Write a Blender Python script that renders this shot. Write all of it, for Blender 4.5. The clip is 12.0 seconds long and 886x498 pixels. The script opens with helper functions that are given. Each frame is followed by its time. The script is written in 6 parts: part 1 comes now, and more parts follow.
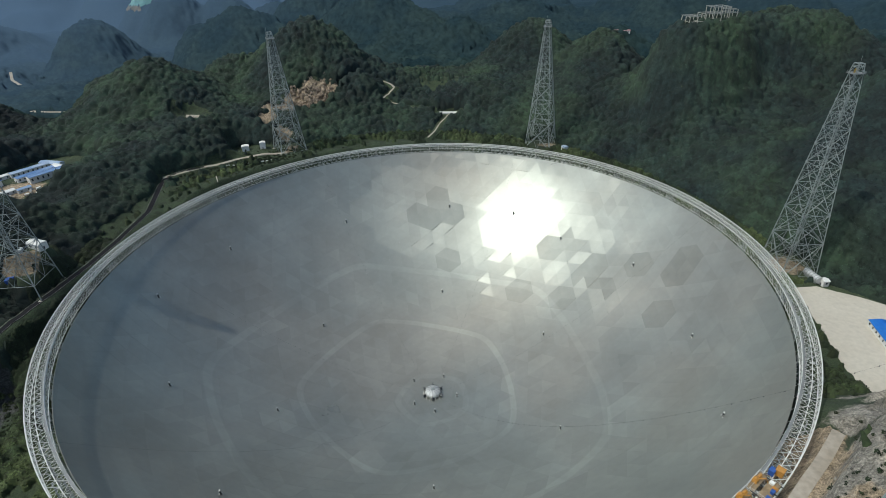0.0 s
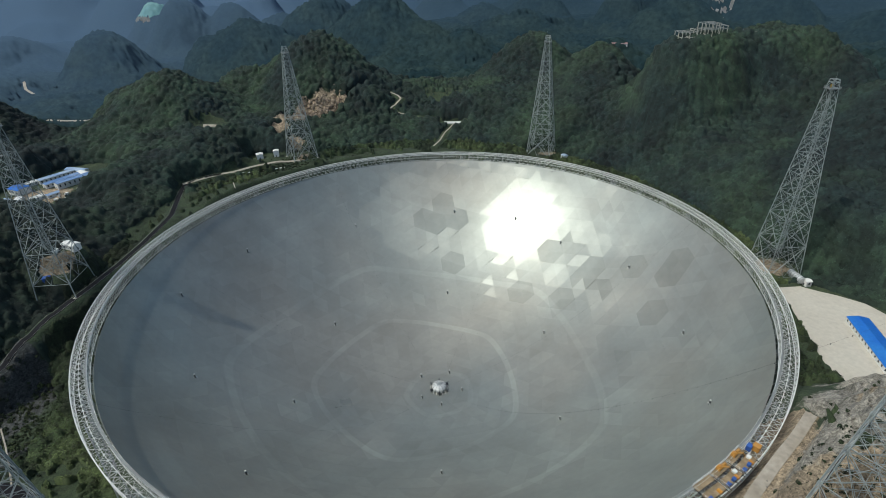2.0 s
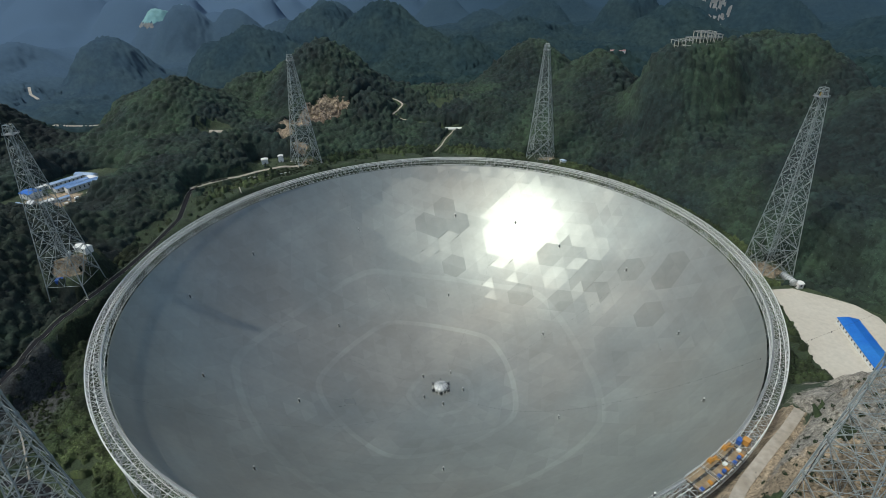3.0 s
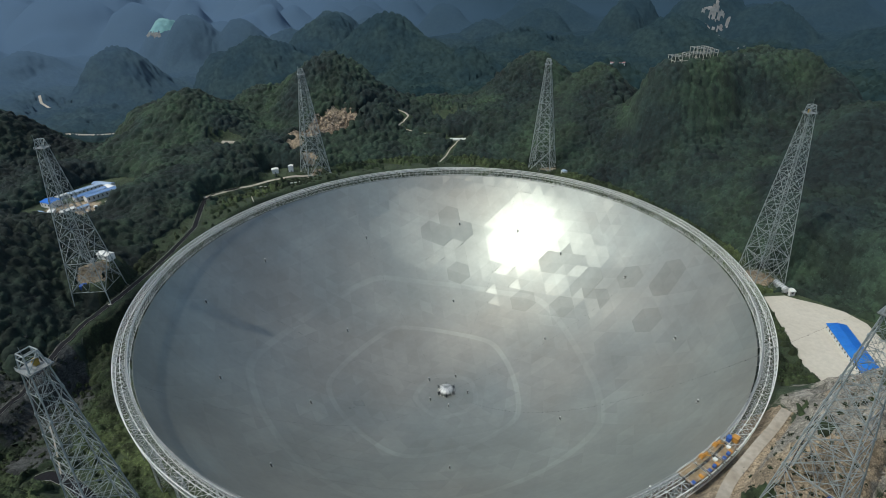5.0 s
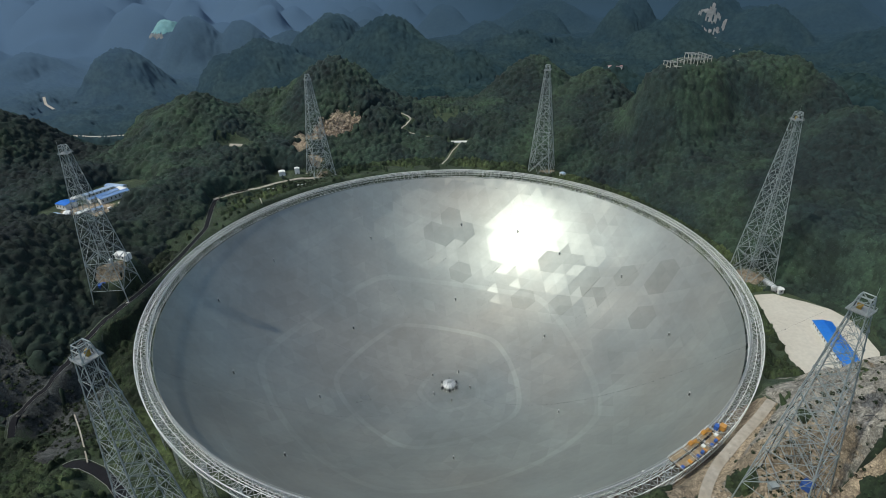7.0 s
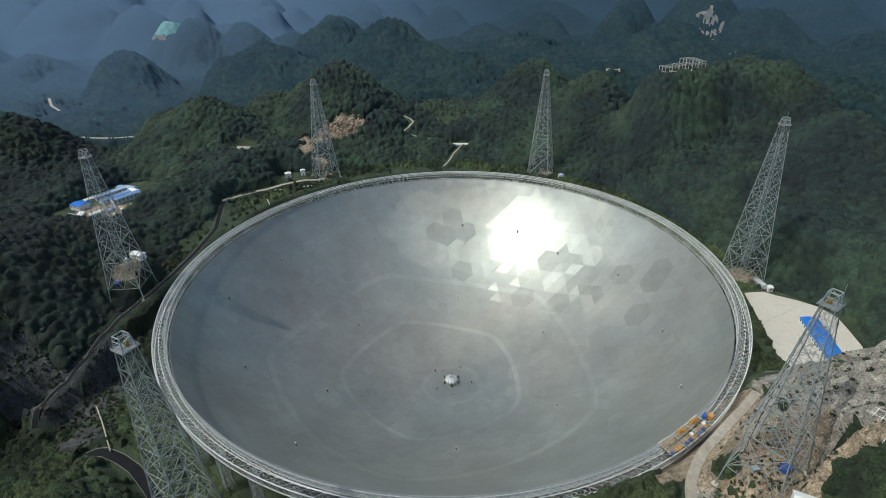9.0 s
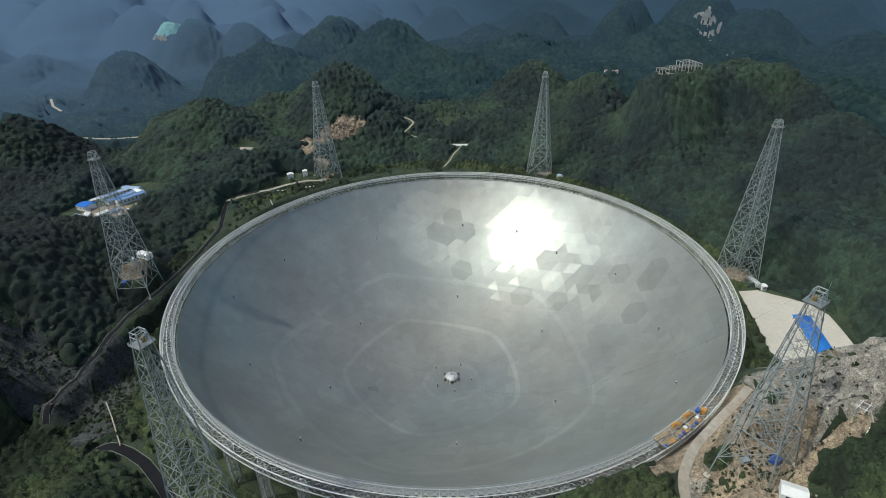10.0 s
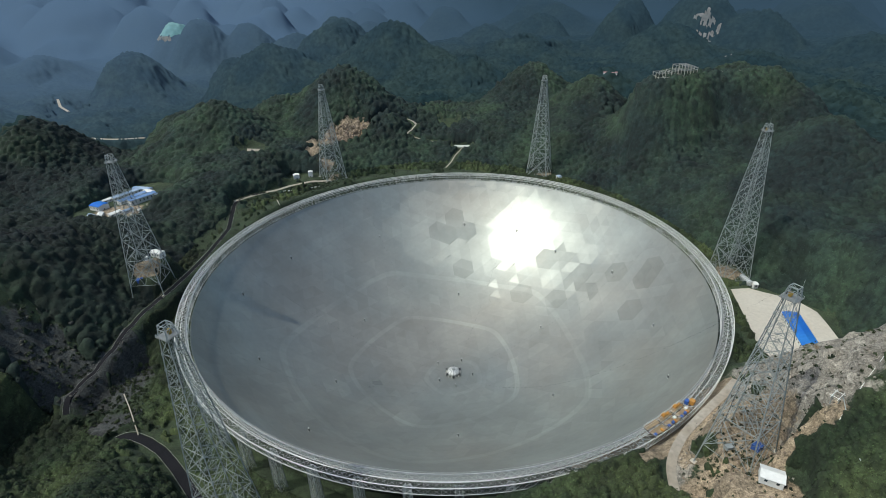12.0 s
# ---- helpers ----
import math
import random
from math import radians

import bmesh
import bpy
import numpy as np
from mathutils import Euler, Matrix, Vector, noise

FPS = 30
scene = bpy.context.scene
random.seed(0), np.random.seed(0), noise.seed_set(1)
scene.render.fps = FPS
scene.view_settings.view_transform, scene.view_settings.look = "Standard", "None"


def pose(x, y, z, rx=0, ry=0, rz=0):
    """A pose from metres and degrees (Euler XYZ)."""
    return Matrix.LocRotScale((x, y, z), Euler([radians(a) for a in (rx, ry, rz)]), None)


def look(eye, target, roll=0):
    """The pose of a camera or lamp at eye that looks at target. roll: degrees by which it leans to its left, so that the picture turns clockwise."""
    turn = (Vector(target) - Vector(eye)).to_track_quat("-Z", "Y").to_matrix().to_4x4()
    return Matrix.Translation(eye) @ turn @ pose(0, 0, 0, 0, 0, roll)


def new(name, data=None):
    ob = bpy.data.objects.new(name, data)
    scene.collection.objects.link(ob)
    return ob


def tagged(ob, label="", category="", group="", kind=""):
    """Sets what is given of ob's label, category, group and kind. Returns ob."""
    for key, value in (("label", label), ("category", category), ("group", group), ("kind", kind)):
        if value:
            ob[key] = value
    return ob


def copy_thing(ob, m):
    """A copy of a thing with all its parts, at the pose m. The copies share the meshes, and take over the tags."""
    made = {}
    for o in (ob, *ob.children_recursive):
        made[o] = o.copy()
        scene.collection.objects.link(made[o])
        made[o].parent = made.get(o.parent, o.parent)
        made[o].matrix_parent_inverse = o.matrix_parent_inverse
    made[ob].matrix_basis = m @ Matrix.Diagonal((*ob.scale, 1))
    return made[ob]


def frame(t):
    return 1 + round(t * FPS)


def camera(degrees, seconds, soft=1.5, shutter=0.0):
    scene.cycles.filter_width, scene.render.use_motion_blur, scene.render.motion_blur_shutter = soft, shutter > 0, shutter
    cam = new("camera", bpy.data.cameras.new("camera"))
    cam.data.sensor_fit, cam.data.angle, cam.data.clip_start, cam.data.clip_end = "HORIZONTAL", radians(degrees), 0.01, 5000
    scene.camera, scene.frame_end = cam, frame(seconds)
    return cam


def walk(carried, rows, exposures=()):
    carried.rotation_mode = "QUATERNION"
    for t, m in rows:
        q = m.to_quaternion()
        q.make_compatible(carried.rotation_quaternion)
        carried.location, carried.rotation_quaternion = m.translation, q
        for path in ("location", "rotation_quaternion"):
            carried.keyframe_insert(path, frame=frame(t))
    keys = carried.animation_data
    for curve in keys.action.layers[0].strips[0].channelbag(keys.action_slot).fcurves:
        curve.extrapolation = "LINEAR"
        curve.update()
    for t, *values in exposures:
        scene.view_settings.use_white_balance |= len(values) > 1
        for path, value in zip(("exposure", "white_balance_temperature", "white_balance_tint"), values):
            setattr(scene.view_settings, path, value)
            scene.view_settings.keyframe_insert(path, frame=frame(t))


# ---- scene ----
cam = camera(79.82, 12.0, soft=0.75)
PATH = [  # seconds, x, y, z, pitch up from straight down, lean, yaw
    (0.0, 15.79, -351.66, 215.27, 59.315, 1.725, -0.668),
    (0.5, 14.25, -358.61, 217.77, 59.498, 1.707, -0.675),
    (1.0, 12.80, -365.62, 220.61, 59.688, 1.709, -0.646),
    (1.5, 11.70, -372.22, 223.17, 59.909, 1.693, -0.576),
    (2.0, 10.66, -378.94, 225.75, 60.147, 1.672, -0.544),
    (2.5, 9.82, -384.98, 228.10, 60.368, 1.657, -0.548),
    (3.0, 9.23, -390.27, 230.80, 60.623, 1.639, -0.516),
    (5.0, 4.93, -407.38, 242.52, 61.279, 1.590, -0.341),
    (5.5, 3.72, -411.53, 245.08, 61.283, 1.583, -0.323),
    (6.0, 2.56, -415.91, 247.96, 61.239, 1.582, -0.458),
    (6.5, 1.48, -420.15, 250.70, 61.222, 1.563, -0.497),
    (7.0, 0.63, -424.65, 253.32, 61.191, 1.551, -0.469),
    (9.0, -1.89, -442.04, 263.28, 61.135, 1.554, -0.485),
    (9.5, -2.43, -446.50, 265.85, 61.090, 1.561, -0.582),
    (10.0, -3.14, -451.13, 268.48, 61.072, 1.550, -0.567),
    (10.5, -3.67, -455.65, 270.97, 61.041, 1.537, -0.468),
    (11.0, -4.02, -460.00, 273.41, 60.998, 1.539, -0.429),
    (11.5, -3.76, -463.92, 275.72, 60.958, 1.564, -0.470),
    (12.0, -3.48, -467.71, 278.18, 60.926, 1.598, -0.398),
]
walk(cam, [(t, pose(*p)) for t, *p in PATH], exposures=[(0.0, -0.18, 6250, 2), (6.0, -0.12, 6250, 2), (12.0, 0.01, 6250, 2)])

# ---- light ----
SUN_WAY = Vector((-0.488, -0.150, 0.860)).normalized()
world = bpy.data.worlds.new("sky")
scene.world = world
world.use_nodes = True
sky_node = world.node_tree.nodes.new("ShaderNodeTexSky")
sky_node.sky_type = "NISHITA"
sky_node.sun_disc = False
sky_node.sun_elevation = radians(59.5)
sky_node.sun_rotation = radians(253)
sky_node.dust_density = 2.5
back = world.node_tree.nodes["Background"]
back.inputs["Strength"].default_value = 0.155
world.node_tree.links.new(sky_node.outputs[0], back.inputs["Color"])
sun_data = bpy.data.lights.new("sun", "SUN")
sun_data.energy = 2.6
sun_data.angle = radians(0.6)
sun_data.color = (1.0, 0.96, 0.89)
sun = new("sun", sun_data)
sun.matrix_world = look(SUN_WAY * 2000, (0, 0, 0))

# ---- materials ----


def mat(name, color, rough=0.7, metal=0.0, vary=0.25, grain=0.4, coarse=0.03, bump=0.0, island=0.0, tint=None, even=0.0, tone=False):
    """A surface with two scales of variation in world metres: grain (fine) and coarse (blotches)."""
    m = bpy.data.materials.new(name)
    m.use_nodes = True
    nt = m.node_tree
    n, l = nt.nodes, nt.links
    b = n["Principled BSDF"]
    b.inputs["Roughness"].default_value = rough
    b.inputs["Metallic"].default_value = metal
    geo = n.new("ShaderNodeNewGeometry")
    fine = n.new("ShaderNodeTexNoise")
    fine.inputs["Scale"].default_value = grain
    fine.inputs["Detail"].default_value = 6
    big = n.new("ShaderNodeTexNoise")
    big.inputs["Scale"].default_value = coarse
    big.inputs["Detail"].default_value = 4
    for q in (fine, big):
        l.new(geo.outputs["Position"], q.inputs["Vector"])
    add = n.new("ShaderNodeMath")
    add.operation = "ADD"
    l.new(fine.outputs["Fac"], add.inputs[0])
    l.new(big.outputs["Fac"], add.inputs[1])
    val = n.new("ShaderNodeMapRange")
    val.inputs["From Min"].default_value = 0.6
    val.inputs["From Max"].default_value = 1.4
    val.inputs["To Min"].default_value = 1 - vary
    val.inputs["To Max"].default_value = 1 + vary
    l.new(add.outputs[0], val.inputs["Value"])
    out = val.outputs["Result"]
    if island:
        r = n.new("ShaderNodeMapRange")
        r.inputs["To Min"].default_value = 1 - island
        r.inputs["To Max"].default_value = 1 + island
        l.new(geo.outputs["Random Per Island"], r.inputs["Value"])
        mul = n.new("ShaderNodeMath")
        mul.operation = "MULTIPLY"
        l.new(out, mul.inputs[0])
        l.new(r.outputs["Result"], mul.inputs[1])
        out = mul.outputs[0]
    if tone:
        # each tree has a green of its own; painted slope shade comes in here too
        own = n.new("ShaderNodeAttribute")
        own.attribute_name = "tone"
        mul = n.new("ShaderNodeMath")
        mul.operation = "MULTIPLY"
        l.new(out, mul.inputs[0])
        l.new(own.outputs["Fac"], mul.inputs[1])
        out = mul.outputs[0]
    hue = n.new("ShaderNodeMix")
    hue.data_type = "RGBA"
    hue.inputs["A"].default_value = (*color, 1)
    hue.inputs["B"].default_value = (*(tint or color), 1)
    if island:
        wn = n.new("ShaderNodeTexWhiteNoise")
        wn.noise_dimensions = "1D"
        l.new(geo.outputs["Random Per Island"], wn.inputs["W"])
        mixf = n.new("ShaderNodeMath")
        mixf.operation = "MULTIPLY"
        l.new(wn.outputs["Value"], mixf.inputs[0])
        l.new(big.outputs["Fac"], mixf.inputs[1])
        dbl = n.new("ShaderNodeMath")
        dbl.operation = "MULTIPLY"
        dbl.inputs[1].default_value = 2.0
        l.new(mixf.outputs[0], dbl.inputs[0])
        l.new(dbl.outputs[0], hue.inputs["Factor"])
    else:
        sh = n.new("ShaderNodeMapRange")
        sh.inputs["From Min"].default_value = 0.38
        sh.inputs["From Max"].default_value = 0.64
        l.new(big.outputs["Fac"], sh.inputs["Value"])
        l.new(sh.outputs["Result"], hue.inputs["Factor"])
    mulc = n.new("ShaderNodeVectorMath")
    mulc.operation = "SCALE"
    l.new(hue.outputs["Result"], mulc.inputs[0])
    l.new(out, mulc.inputs["Scale"])
    l.new(mulc.outputs[0], b.inputs["Base Color"])
    if bump:
        bp = n.new("ShaderNodeBump")
        bp.inputs["Strength"].default_value = 0.6
        bp.inputs["Distance"].default_value = bump
        l.new(fine.outputs["Fac"], bp.inputs["Height"])
        l.new(bp.outputs[0], b.inputs["Normal"])
    if even:
        # a closed canopy scatters light as one cushion, not leaf by leaf
        lift = n.new("ShaderNodeMix")
        lift.data_type = "VECTOR"
        lift.inputs["Factor"].default_value = even
        lift.inputs["B"].default_value = (0, 0, 1)
        l.new(bp.outputs[0] if bump else geo.outputs["Normal"], lift.inputs["A"])
        l.new(lift.outputs["Result"], b.inputs["Normal"])
    return m


STEEL_WHITE = mat("painted_steel_white", (0.746, 0.746, 0.694), 0.45, 0.0, 0.15, 0.8, 0.05, tint=(0.610, 0.621, 0.582))
STEEL_GREY = mat("galvanised_steel", (0.32, 0.348, 0.335), 0.42, 0.15, 0.25, 0.5, 0.04, tint=(0.21, 0.236, 0.23))
STEEL_DARK = mat("dark_steel", (0.06, 0.065, 0.07), 0.5, 0.4, 0.2, 0.6, 0.05)
CONCRETE = mat("pale_concrete", (0.52, 0.48, 0.40), 0.9, 0, 0.14, 0.35, 0.035, bump=0.02, tint=(0.44, 0.40, 0.33))
KERB_GREY = mat("weathered_concrete", (0.38, 0.37, 0.335), 0.9, 0, 0.3, 0.5, 0.05, tint=(0.27, 0.265, 0.24))
ASPHALT = mat("asphalt", (0.014, 0.014, 0.016), 1.0, 0, 0.25, 0.8, 0.06, bump=0.02)
ASPHALT.node_tree.nodes["Principled BSDF"].inputs["Specular IOR Level"].default_value = 0.15
DIRT_ROAD = mat("pale_dirt_road", (0.40, 0.355, 0.29), 0.95, 0, 0.35, 0.3, 0.05, bump=0.05, tint=(0.26, 0.225, 0.175))
ROOF_BLUE = mat("blue_sheet_roof", (0.020, 0.14, 0.52), 0.45, 0.1, 0.15, 0.5, 0.06, tint=(0.03, 0.17, 0.50))
ROOF_PALE = mat("pale_blue_sheet_roof", (0.24, 0.34, 0.50), 0.5, 0.1, 0.15, 0.5, 0.06, tint=(0.38, 0.45, 0.53))
ROOF_FADED = mat("faded_blue_sheet_roof", (0.11, 0.21, 0.40), 0.55, 0.1, 0.2, 0.5, 0.06, tint=(0.20, 0.29, 0.44))
GRATING = mat("steel_grating", (0.25, 0.255, 0.245), 0.6, 0.3, 0.2, 0.6, 0.05)
WHITE_PAINT = mat("white_wall_paint", (0.72, 0.71, 0.67), 0.7, 0, 0.12, 0.6, 0.06, tint=(0.60, 0.60, 0.56))
GLASS_DARK = mat("dark_window_glass", (0.03, 0.04, 0.05), 0.12, 0, 0.1, 0.5, 0.1)
YELLOW = mat("yellow_machine_paint", (0.55, 0.26, 0.04), 0.5, 0, 0.25, 0.6, 0.08, tint=(0.40, 0.20, 0.05))
MUSTARD = mat("mustard_paint", (0.36, 0.235, 0.035), 0.6, 0, 0.25, 0.6, 0.08, tint=(0.26, 0.17, 0.04))
BLUE_PAINT = mat("blue_machine_paint", (0.034, 0.090, 0.30), 0.5, 0, 0.2, 0.6, 0.08)
DECK = mat("rusty_plank_deck", (0.20, 0.145, 0.082), 0.9, 0, 0.4, 0.7, 0.2, tint=(0.27, 0.20, 0.12))
PINK = mat("faded_red_roof", (0.34, 0.19, 0.18), 0.8, 0, 0.2, 0.5, 0.05)
ALUMINIUM = mat("bright_aluminium", (0.52, 0.53, 0.52), 0.5, 0.3, 0.3, 0.5, 0.1)
LEAF = mat("forest_foliage", (0.0108, 0.0216, 0.0198), 0.95, 0, 0.6, 0.3, 0.011, bump=1.1, tint=(0.0216, 0.0372, 0.0194), even=0.1, tone=True)
LEAF_NEAR = mat("shrub_foliage", (0.0170, 0.0300, 0.0115), 0.95, 0, 0.65, 0.6, 0.02, bump=0.9, tint=(0.0385, 0.0515, 0.0180), even=0.1, tone=True)


def hazed_material(name, tree):
    """Foliage of the far hills with haze mixed into its colour: dull green nearby, bluer from ridge to ridge, palest in
    the west.
    """
    m = bpy.data.materials.new(name)
    m.use_nodes = True
    nt = m.node_tree
    n, l = nt.nodes, nt.links
    b = n["Principled BSDF"]
    b.inputs["Roughness"].default_value = 1.0
    b.inputs["Specular IOR Level"].default_value = 0.0
    geo = n.new("ShaderNodeNewGeometry")
    part_of = n.new("ShaderNodeSeparateXYZ")
    l.new(geo.outputs["Position"], part_of.inputs[0])
    # distance from a point below the camera sets how much haze is painted
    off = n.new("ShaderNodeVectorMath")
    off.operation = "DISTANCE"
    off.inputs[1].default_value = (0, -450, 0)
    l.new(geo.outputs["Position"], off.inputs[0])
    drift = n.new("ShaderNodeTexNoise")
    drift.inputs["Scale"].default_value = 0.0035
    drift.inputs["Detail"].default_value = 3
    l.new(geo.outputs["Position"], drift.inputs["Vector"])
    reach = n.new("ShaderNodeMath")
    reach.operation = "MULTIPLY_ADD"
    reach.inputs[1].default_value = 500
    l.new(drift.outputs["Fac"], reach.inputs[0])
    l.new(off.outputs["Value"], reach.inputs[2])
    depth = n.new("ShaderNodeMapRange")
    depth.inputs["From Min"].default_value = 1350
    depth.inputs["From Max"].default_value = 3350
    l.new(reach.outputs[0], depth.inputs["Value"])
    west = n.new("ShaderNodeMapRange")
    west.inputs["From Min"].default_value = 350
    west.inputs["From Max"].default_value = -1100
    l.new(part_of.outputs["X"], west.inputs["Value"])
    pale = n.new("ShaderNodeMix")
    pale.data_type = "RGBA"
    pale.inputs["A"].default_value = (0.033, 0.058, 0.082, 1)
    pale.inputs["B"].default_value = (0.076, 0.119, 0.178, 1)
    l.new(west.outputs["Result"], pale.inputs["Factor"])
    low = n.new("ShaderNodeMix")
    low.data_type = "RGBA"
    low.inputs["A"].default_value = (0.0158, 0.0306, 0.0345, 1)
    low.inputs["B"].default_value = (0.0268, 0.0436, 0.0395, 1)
    big = n.new("ShaderNodeTexNoise")
    big.inputs["Scale"].default_value = 0.012
    big.inputs["Detail"].default_value = 5
    l.new(geo.outputs["Position"], big.inputs["Vector"])
    spread = n.new("ShaderNodeMapRange")
    spread.inputs["From Min"].default_value = 0.38
    spread.inputs["From Max"].default_value = 0.64
    l.new(big.outputs["Fac"], spread.inputs["Value"])
    l.new(spread.outputs["Result"], low.inputs["Factor"])
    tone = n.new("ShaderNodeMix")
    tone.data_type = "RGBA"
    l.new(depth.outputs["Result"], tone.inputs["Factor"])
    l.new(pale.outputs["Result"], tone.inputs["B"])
    crowns = n.new("ShaderNodeTexNoise")
    crowns.inputs["Scale"].default_value = tree
    crowns.inputs["Detail"].default_value = 5
    l.new(geo.outputs["Position"], crowns.inputs["Vector"])
    speck = n.new("ShaderNodeMapRange")
    speck.inputs["From Min"].default_value = 0.3
    speck.inputs["From Max"].default_value = 0.7
    speck.inputs["To Min"].default_value = 0.62
    speck.inputs["To Max"].default_value = 1.38
    l.new(crowns.outputs["Fac"], speck.inputs["Value"])
    sc = n.new("ShaderNodeVectorMath")
    sc.operation = "SCALE"
    l.new(low.outputs["Result"], sc.inputs[0])
    l.new(speck.outputs["Result"], sc.inputs["Scale"])
    l.new(sc.outputs[0], tone.inputs["A"])
    l.new(tone.outputs["Result"], b.inputs["Base Color"])
    # normals turned upwards flatten the shading, as haze would
    lift = n.new("ShaderNodeMix")
    lift.data_type = "VECTOR"
    lift.inputs["Factor"].default_value = 0.9
    lift.inputs["B"].default_value = (0, 0, 1)
    l.new(geo.outputs["Normal"], lift.inputs["A"])
    l.new(lift.outputs["Result"], b.inputs["Normal"])
    return m


LEAF_HAZED = hazed_material("hazed_foliage", 0.08)
GREEN_NET = mat("pale_green_netting", (0.1500, 0.2880, 0.2890), 0.9, 0, 0.25, 0.05, 0.01, tint=(0.1125, 0.2240, 0.2380))
STONE_TAN = mat("broken_tan_stone", (0.17, 0.128, 0.092), 0.95, 0, 0.3, 0.5, 0.05, island=0.5, tint=(0.285, 0.225, 0.168))
STONE_GREY = mat("broken_grey_stone", (0.17, 0.15, 0.125), 0.95, 0, 0.3, 0.5, 0.05, island=0.45, tint=(0.25, 0.225, 0.185))
# ledge stone of the west cliff, its shade put into a dark base colour
STONE_SHADED = mat("shaded_ledge_rock", (0.034, 0.035, 0.030), 0.95, 0, 0.4, 0.5, 0.05, island=0.4, tint=(0.060, 0.058, 0.050))
BARE_PALE = mat("bare_pale_cliff", (0.195, 0.188, 0.181), 0.95, 0, 0.5, 0.09, 0.03, bump=2.0, tint=(0.0936, 0.1000, 0.1008))


def ground_material():
    """Forest floor, with grey rock, tan rock and grass where the surface carries them."""
    m = mat("ground_cover", (0.024, 0.038, 0.018), 0.95, 0, 0.4, 0.12, 0.02, bump=0.5, tint=(0.038, 0.052, 0.024))
    nt = m.node_tree
    n, l = nt.nodes, nt.links
    b = n["Principled BSDF"]
    src = b.inputs["Base Color"].links[0].from_socket
    geo = n.new("ShaderNodeNewGeometry")
    edge = n.new("ShaderNodeTexNoise")
    edge.inputs["Scale"].default_value = 0.07
    edge.inputs["Detail"].default_value = 8
    edge.inputs["Roughness"].default_value = 0.65
    l.new(geo.outputs["Position"], edge.inputs["Vector"])
    crack = n.new("ShaderNodeTexNoise")
    crack.inputs["Scale"].default_value = 0.28
    crack.inputs["Detail"].default_value = 9
    crack.inputs["Roughness"].default_value = 0.75
    crack.inputs["Distortion"].default_value = 1.2
    l.new(geo.outputs["Position"], crack.inputs["Vector"])
    # the last, near-black pair paints the shade of the cliff into its rock
    for key, dark, light in (("grass", (0.019, 0.032, 0.014), (0.037, 0.050, 0.023)), ("rock", (0.085, 0.077, 0.061), (0.38, 0.345, 0.285)), ("tan", (0.082, 0.064, 0.040), (0.43, 0.335, 0.225)), ("shaded_rock", (0.011, 0.014, 0.013), (0.074, 0.076, 0.071))):
        at = n.new("ShaderNodeAttribute")
        at.attribute_name = key
        mix_in = n.new("ShaderNodeMath")
        mix_in.operation = "ADD"
        l.new(at.outputs["Fac"], mix_in.inputs[0])
        l.new(edge.outputs["Fac"], mix_in.inputs[1])
        cut = n.new("ShaderNodeMapRange")
        cut.inputs["From Min"].default_value = 0.98
        cut.inputs["From Max"].default_value = 1.08
        l.new(mix_in.outputs[0], cut.inputs["Value"])
        ramp = n.new("ShaderNodeMix")
        ramp.data_type = "RGBA"
        ramp.inputs["A"].default_value = (*dark, 1)
        ramp.inputs["B"].default_value = (*light, 1)
        st = n.new("ShaderNodeMapRange")
        st.inputs["From Min"].default_value = 0.35
        st.inputs["From Max"].default_value = 0.66
        l.new(crack.outputs["Fac"], st.inputs["Value"])
        l.new(st.outputs["Result"], ramp.inputs["Factor"])
        mx = n.new("ShaderNodeMix")
        mx.data_type = "RGBA"
        l.new(cut.outputs["Result"], mx.inputs["Factor"])
        l.new(src, mx.inputs["A"])
        l.new(ramp.outputs["Result"], mx.inputs["B"])
        src = mx.outputs["Result"]
    l.new(src, b.inputs["Base Color"])
    grit = n.new("ShaderNodeTexNoise")
    grit.inputs["Scale"].default_value = 1.3
    grit.inputs["Detail"].default_value = 4
    l.new(geo.outputs["Position"], grit.inputs["Vector"])
    fleck = n.new("ShaderNodeMapRange")
    fleck.inputs["From Min"].default_value = 0.3
    fleck.inputs["From Max"].default_value = 0.7
    fleck.inputs["To Min"].default_value = 0.6
    fleck.inputs["To Max"].default_value = 1.5
    l.new(grit.outputs["Fac"], fleck.inputs["Value"])
    stain = n.new("ShaderNodeTexNoise")
    stain.inputs["Scale"].default_value = 0.06
    stain.inputs["Detail"].default_value = 6
    stain.inputs["Roughness"].default_value = 0.7
    stain.inputs["Distortion"].default_value = 0.8
    l.new(geo.outputs["Position"], stain.inputs["Vector"])
    blot = n.new("ShaderNodeMapRange")
    blot.inputs["From Min"].default_value = 0.34
    blot.inputs["From Max"].default_value = 0.62
    blot.inputs["To Min"].default_value = 0.62
    blot.inputs["To Max"].default_value = 1.3
    l.new(stain.outputs["Fac"], blot.inputs["Value"])
    wear = n.new("ShaderNodeMath")
    wear.operation = "MULTIPLY"
    l.new(fleck.outputs["Result"], wear.inputs[0])
    l.new(blot.outputs["Result"], wear.inputs[1])
    worn = n.new("ShaderNodeVectorMath")
    worn.operation = "SCALE"
    l.new(src, worn.inputs[0])
    l.new(wear.outputs[0], worn.inputs["Scale"])
    l.new(worn.outputs[0], b.inputs["Base Color"])
    relief = n.new("ShaderNodeBump")
    relief.inputs["Strength"].default_value = 0.9
    relief.inputs["Distance"].default_value = 1.3
    l.new(crack.outputs["Fac"], relief.inputs["Height"])
    l.new(b.inputs["Normal"].links[0].from_socket, relief.inputs["Normal"])
    l.new(relief.outputs[0], b.inputs["Normal"])
    return m


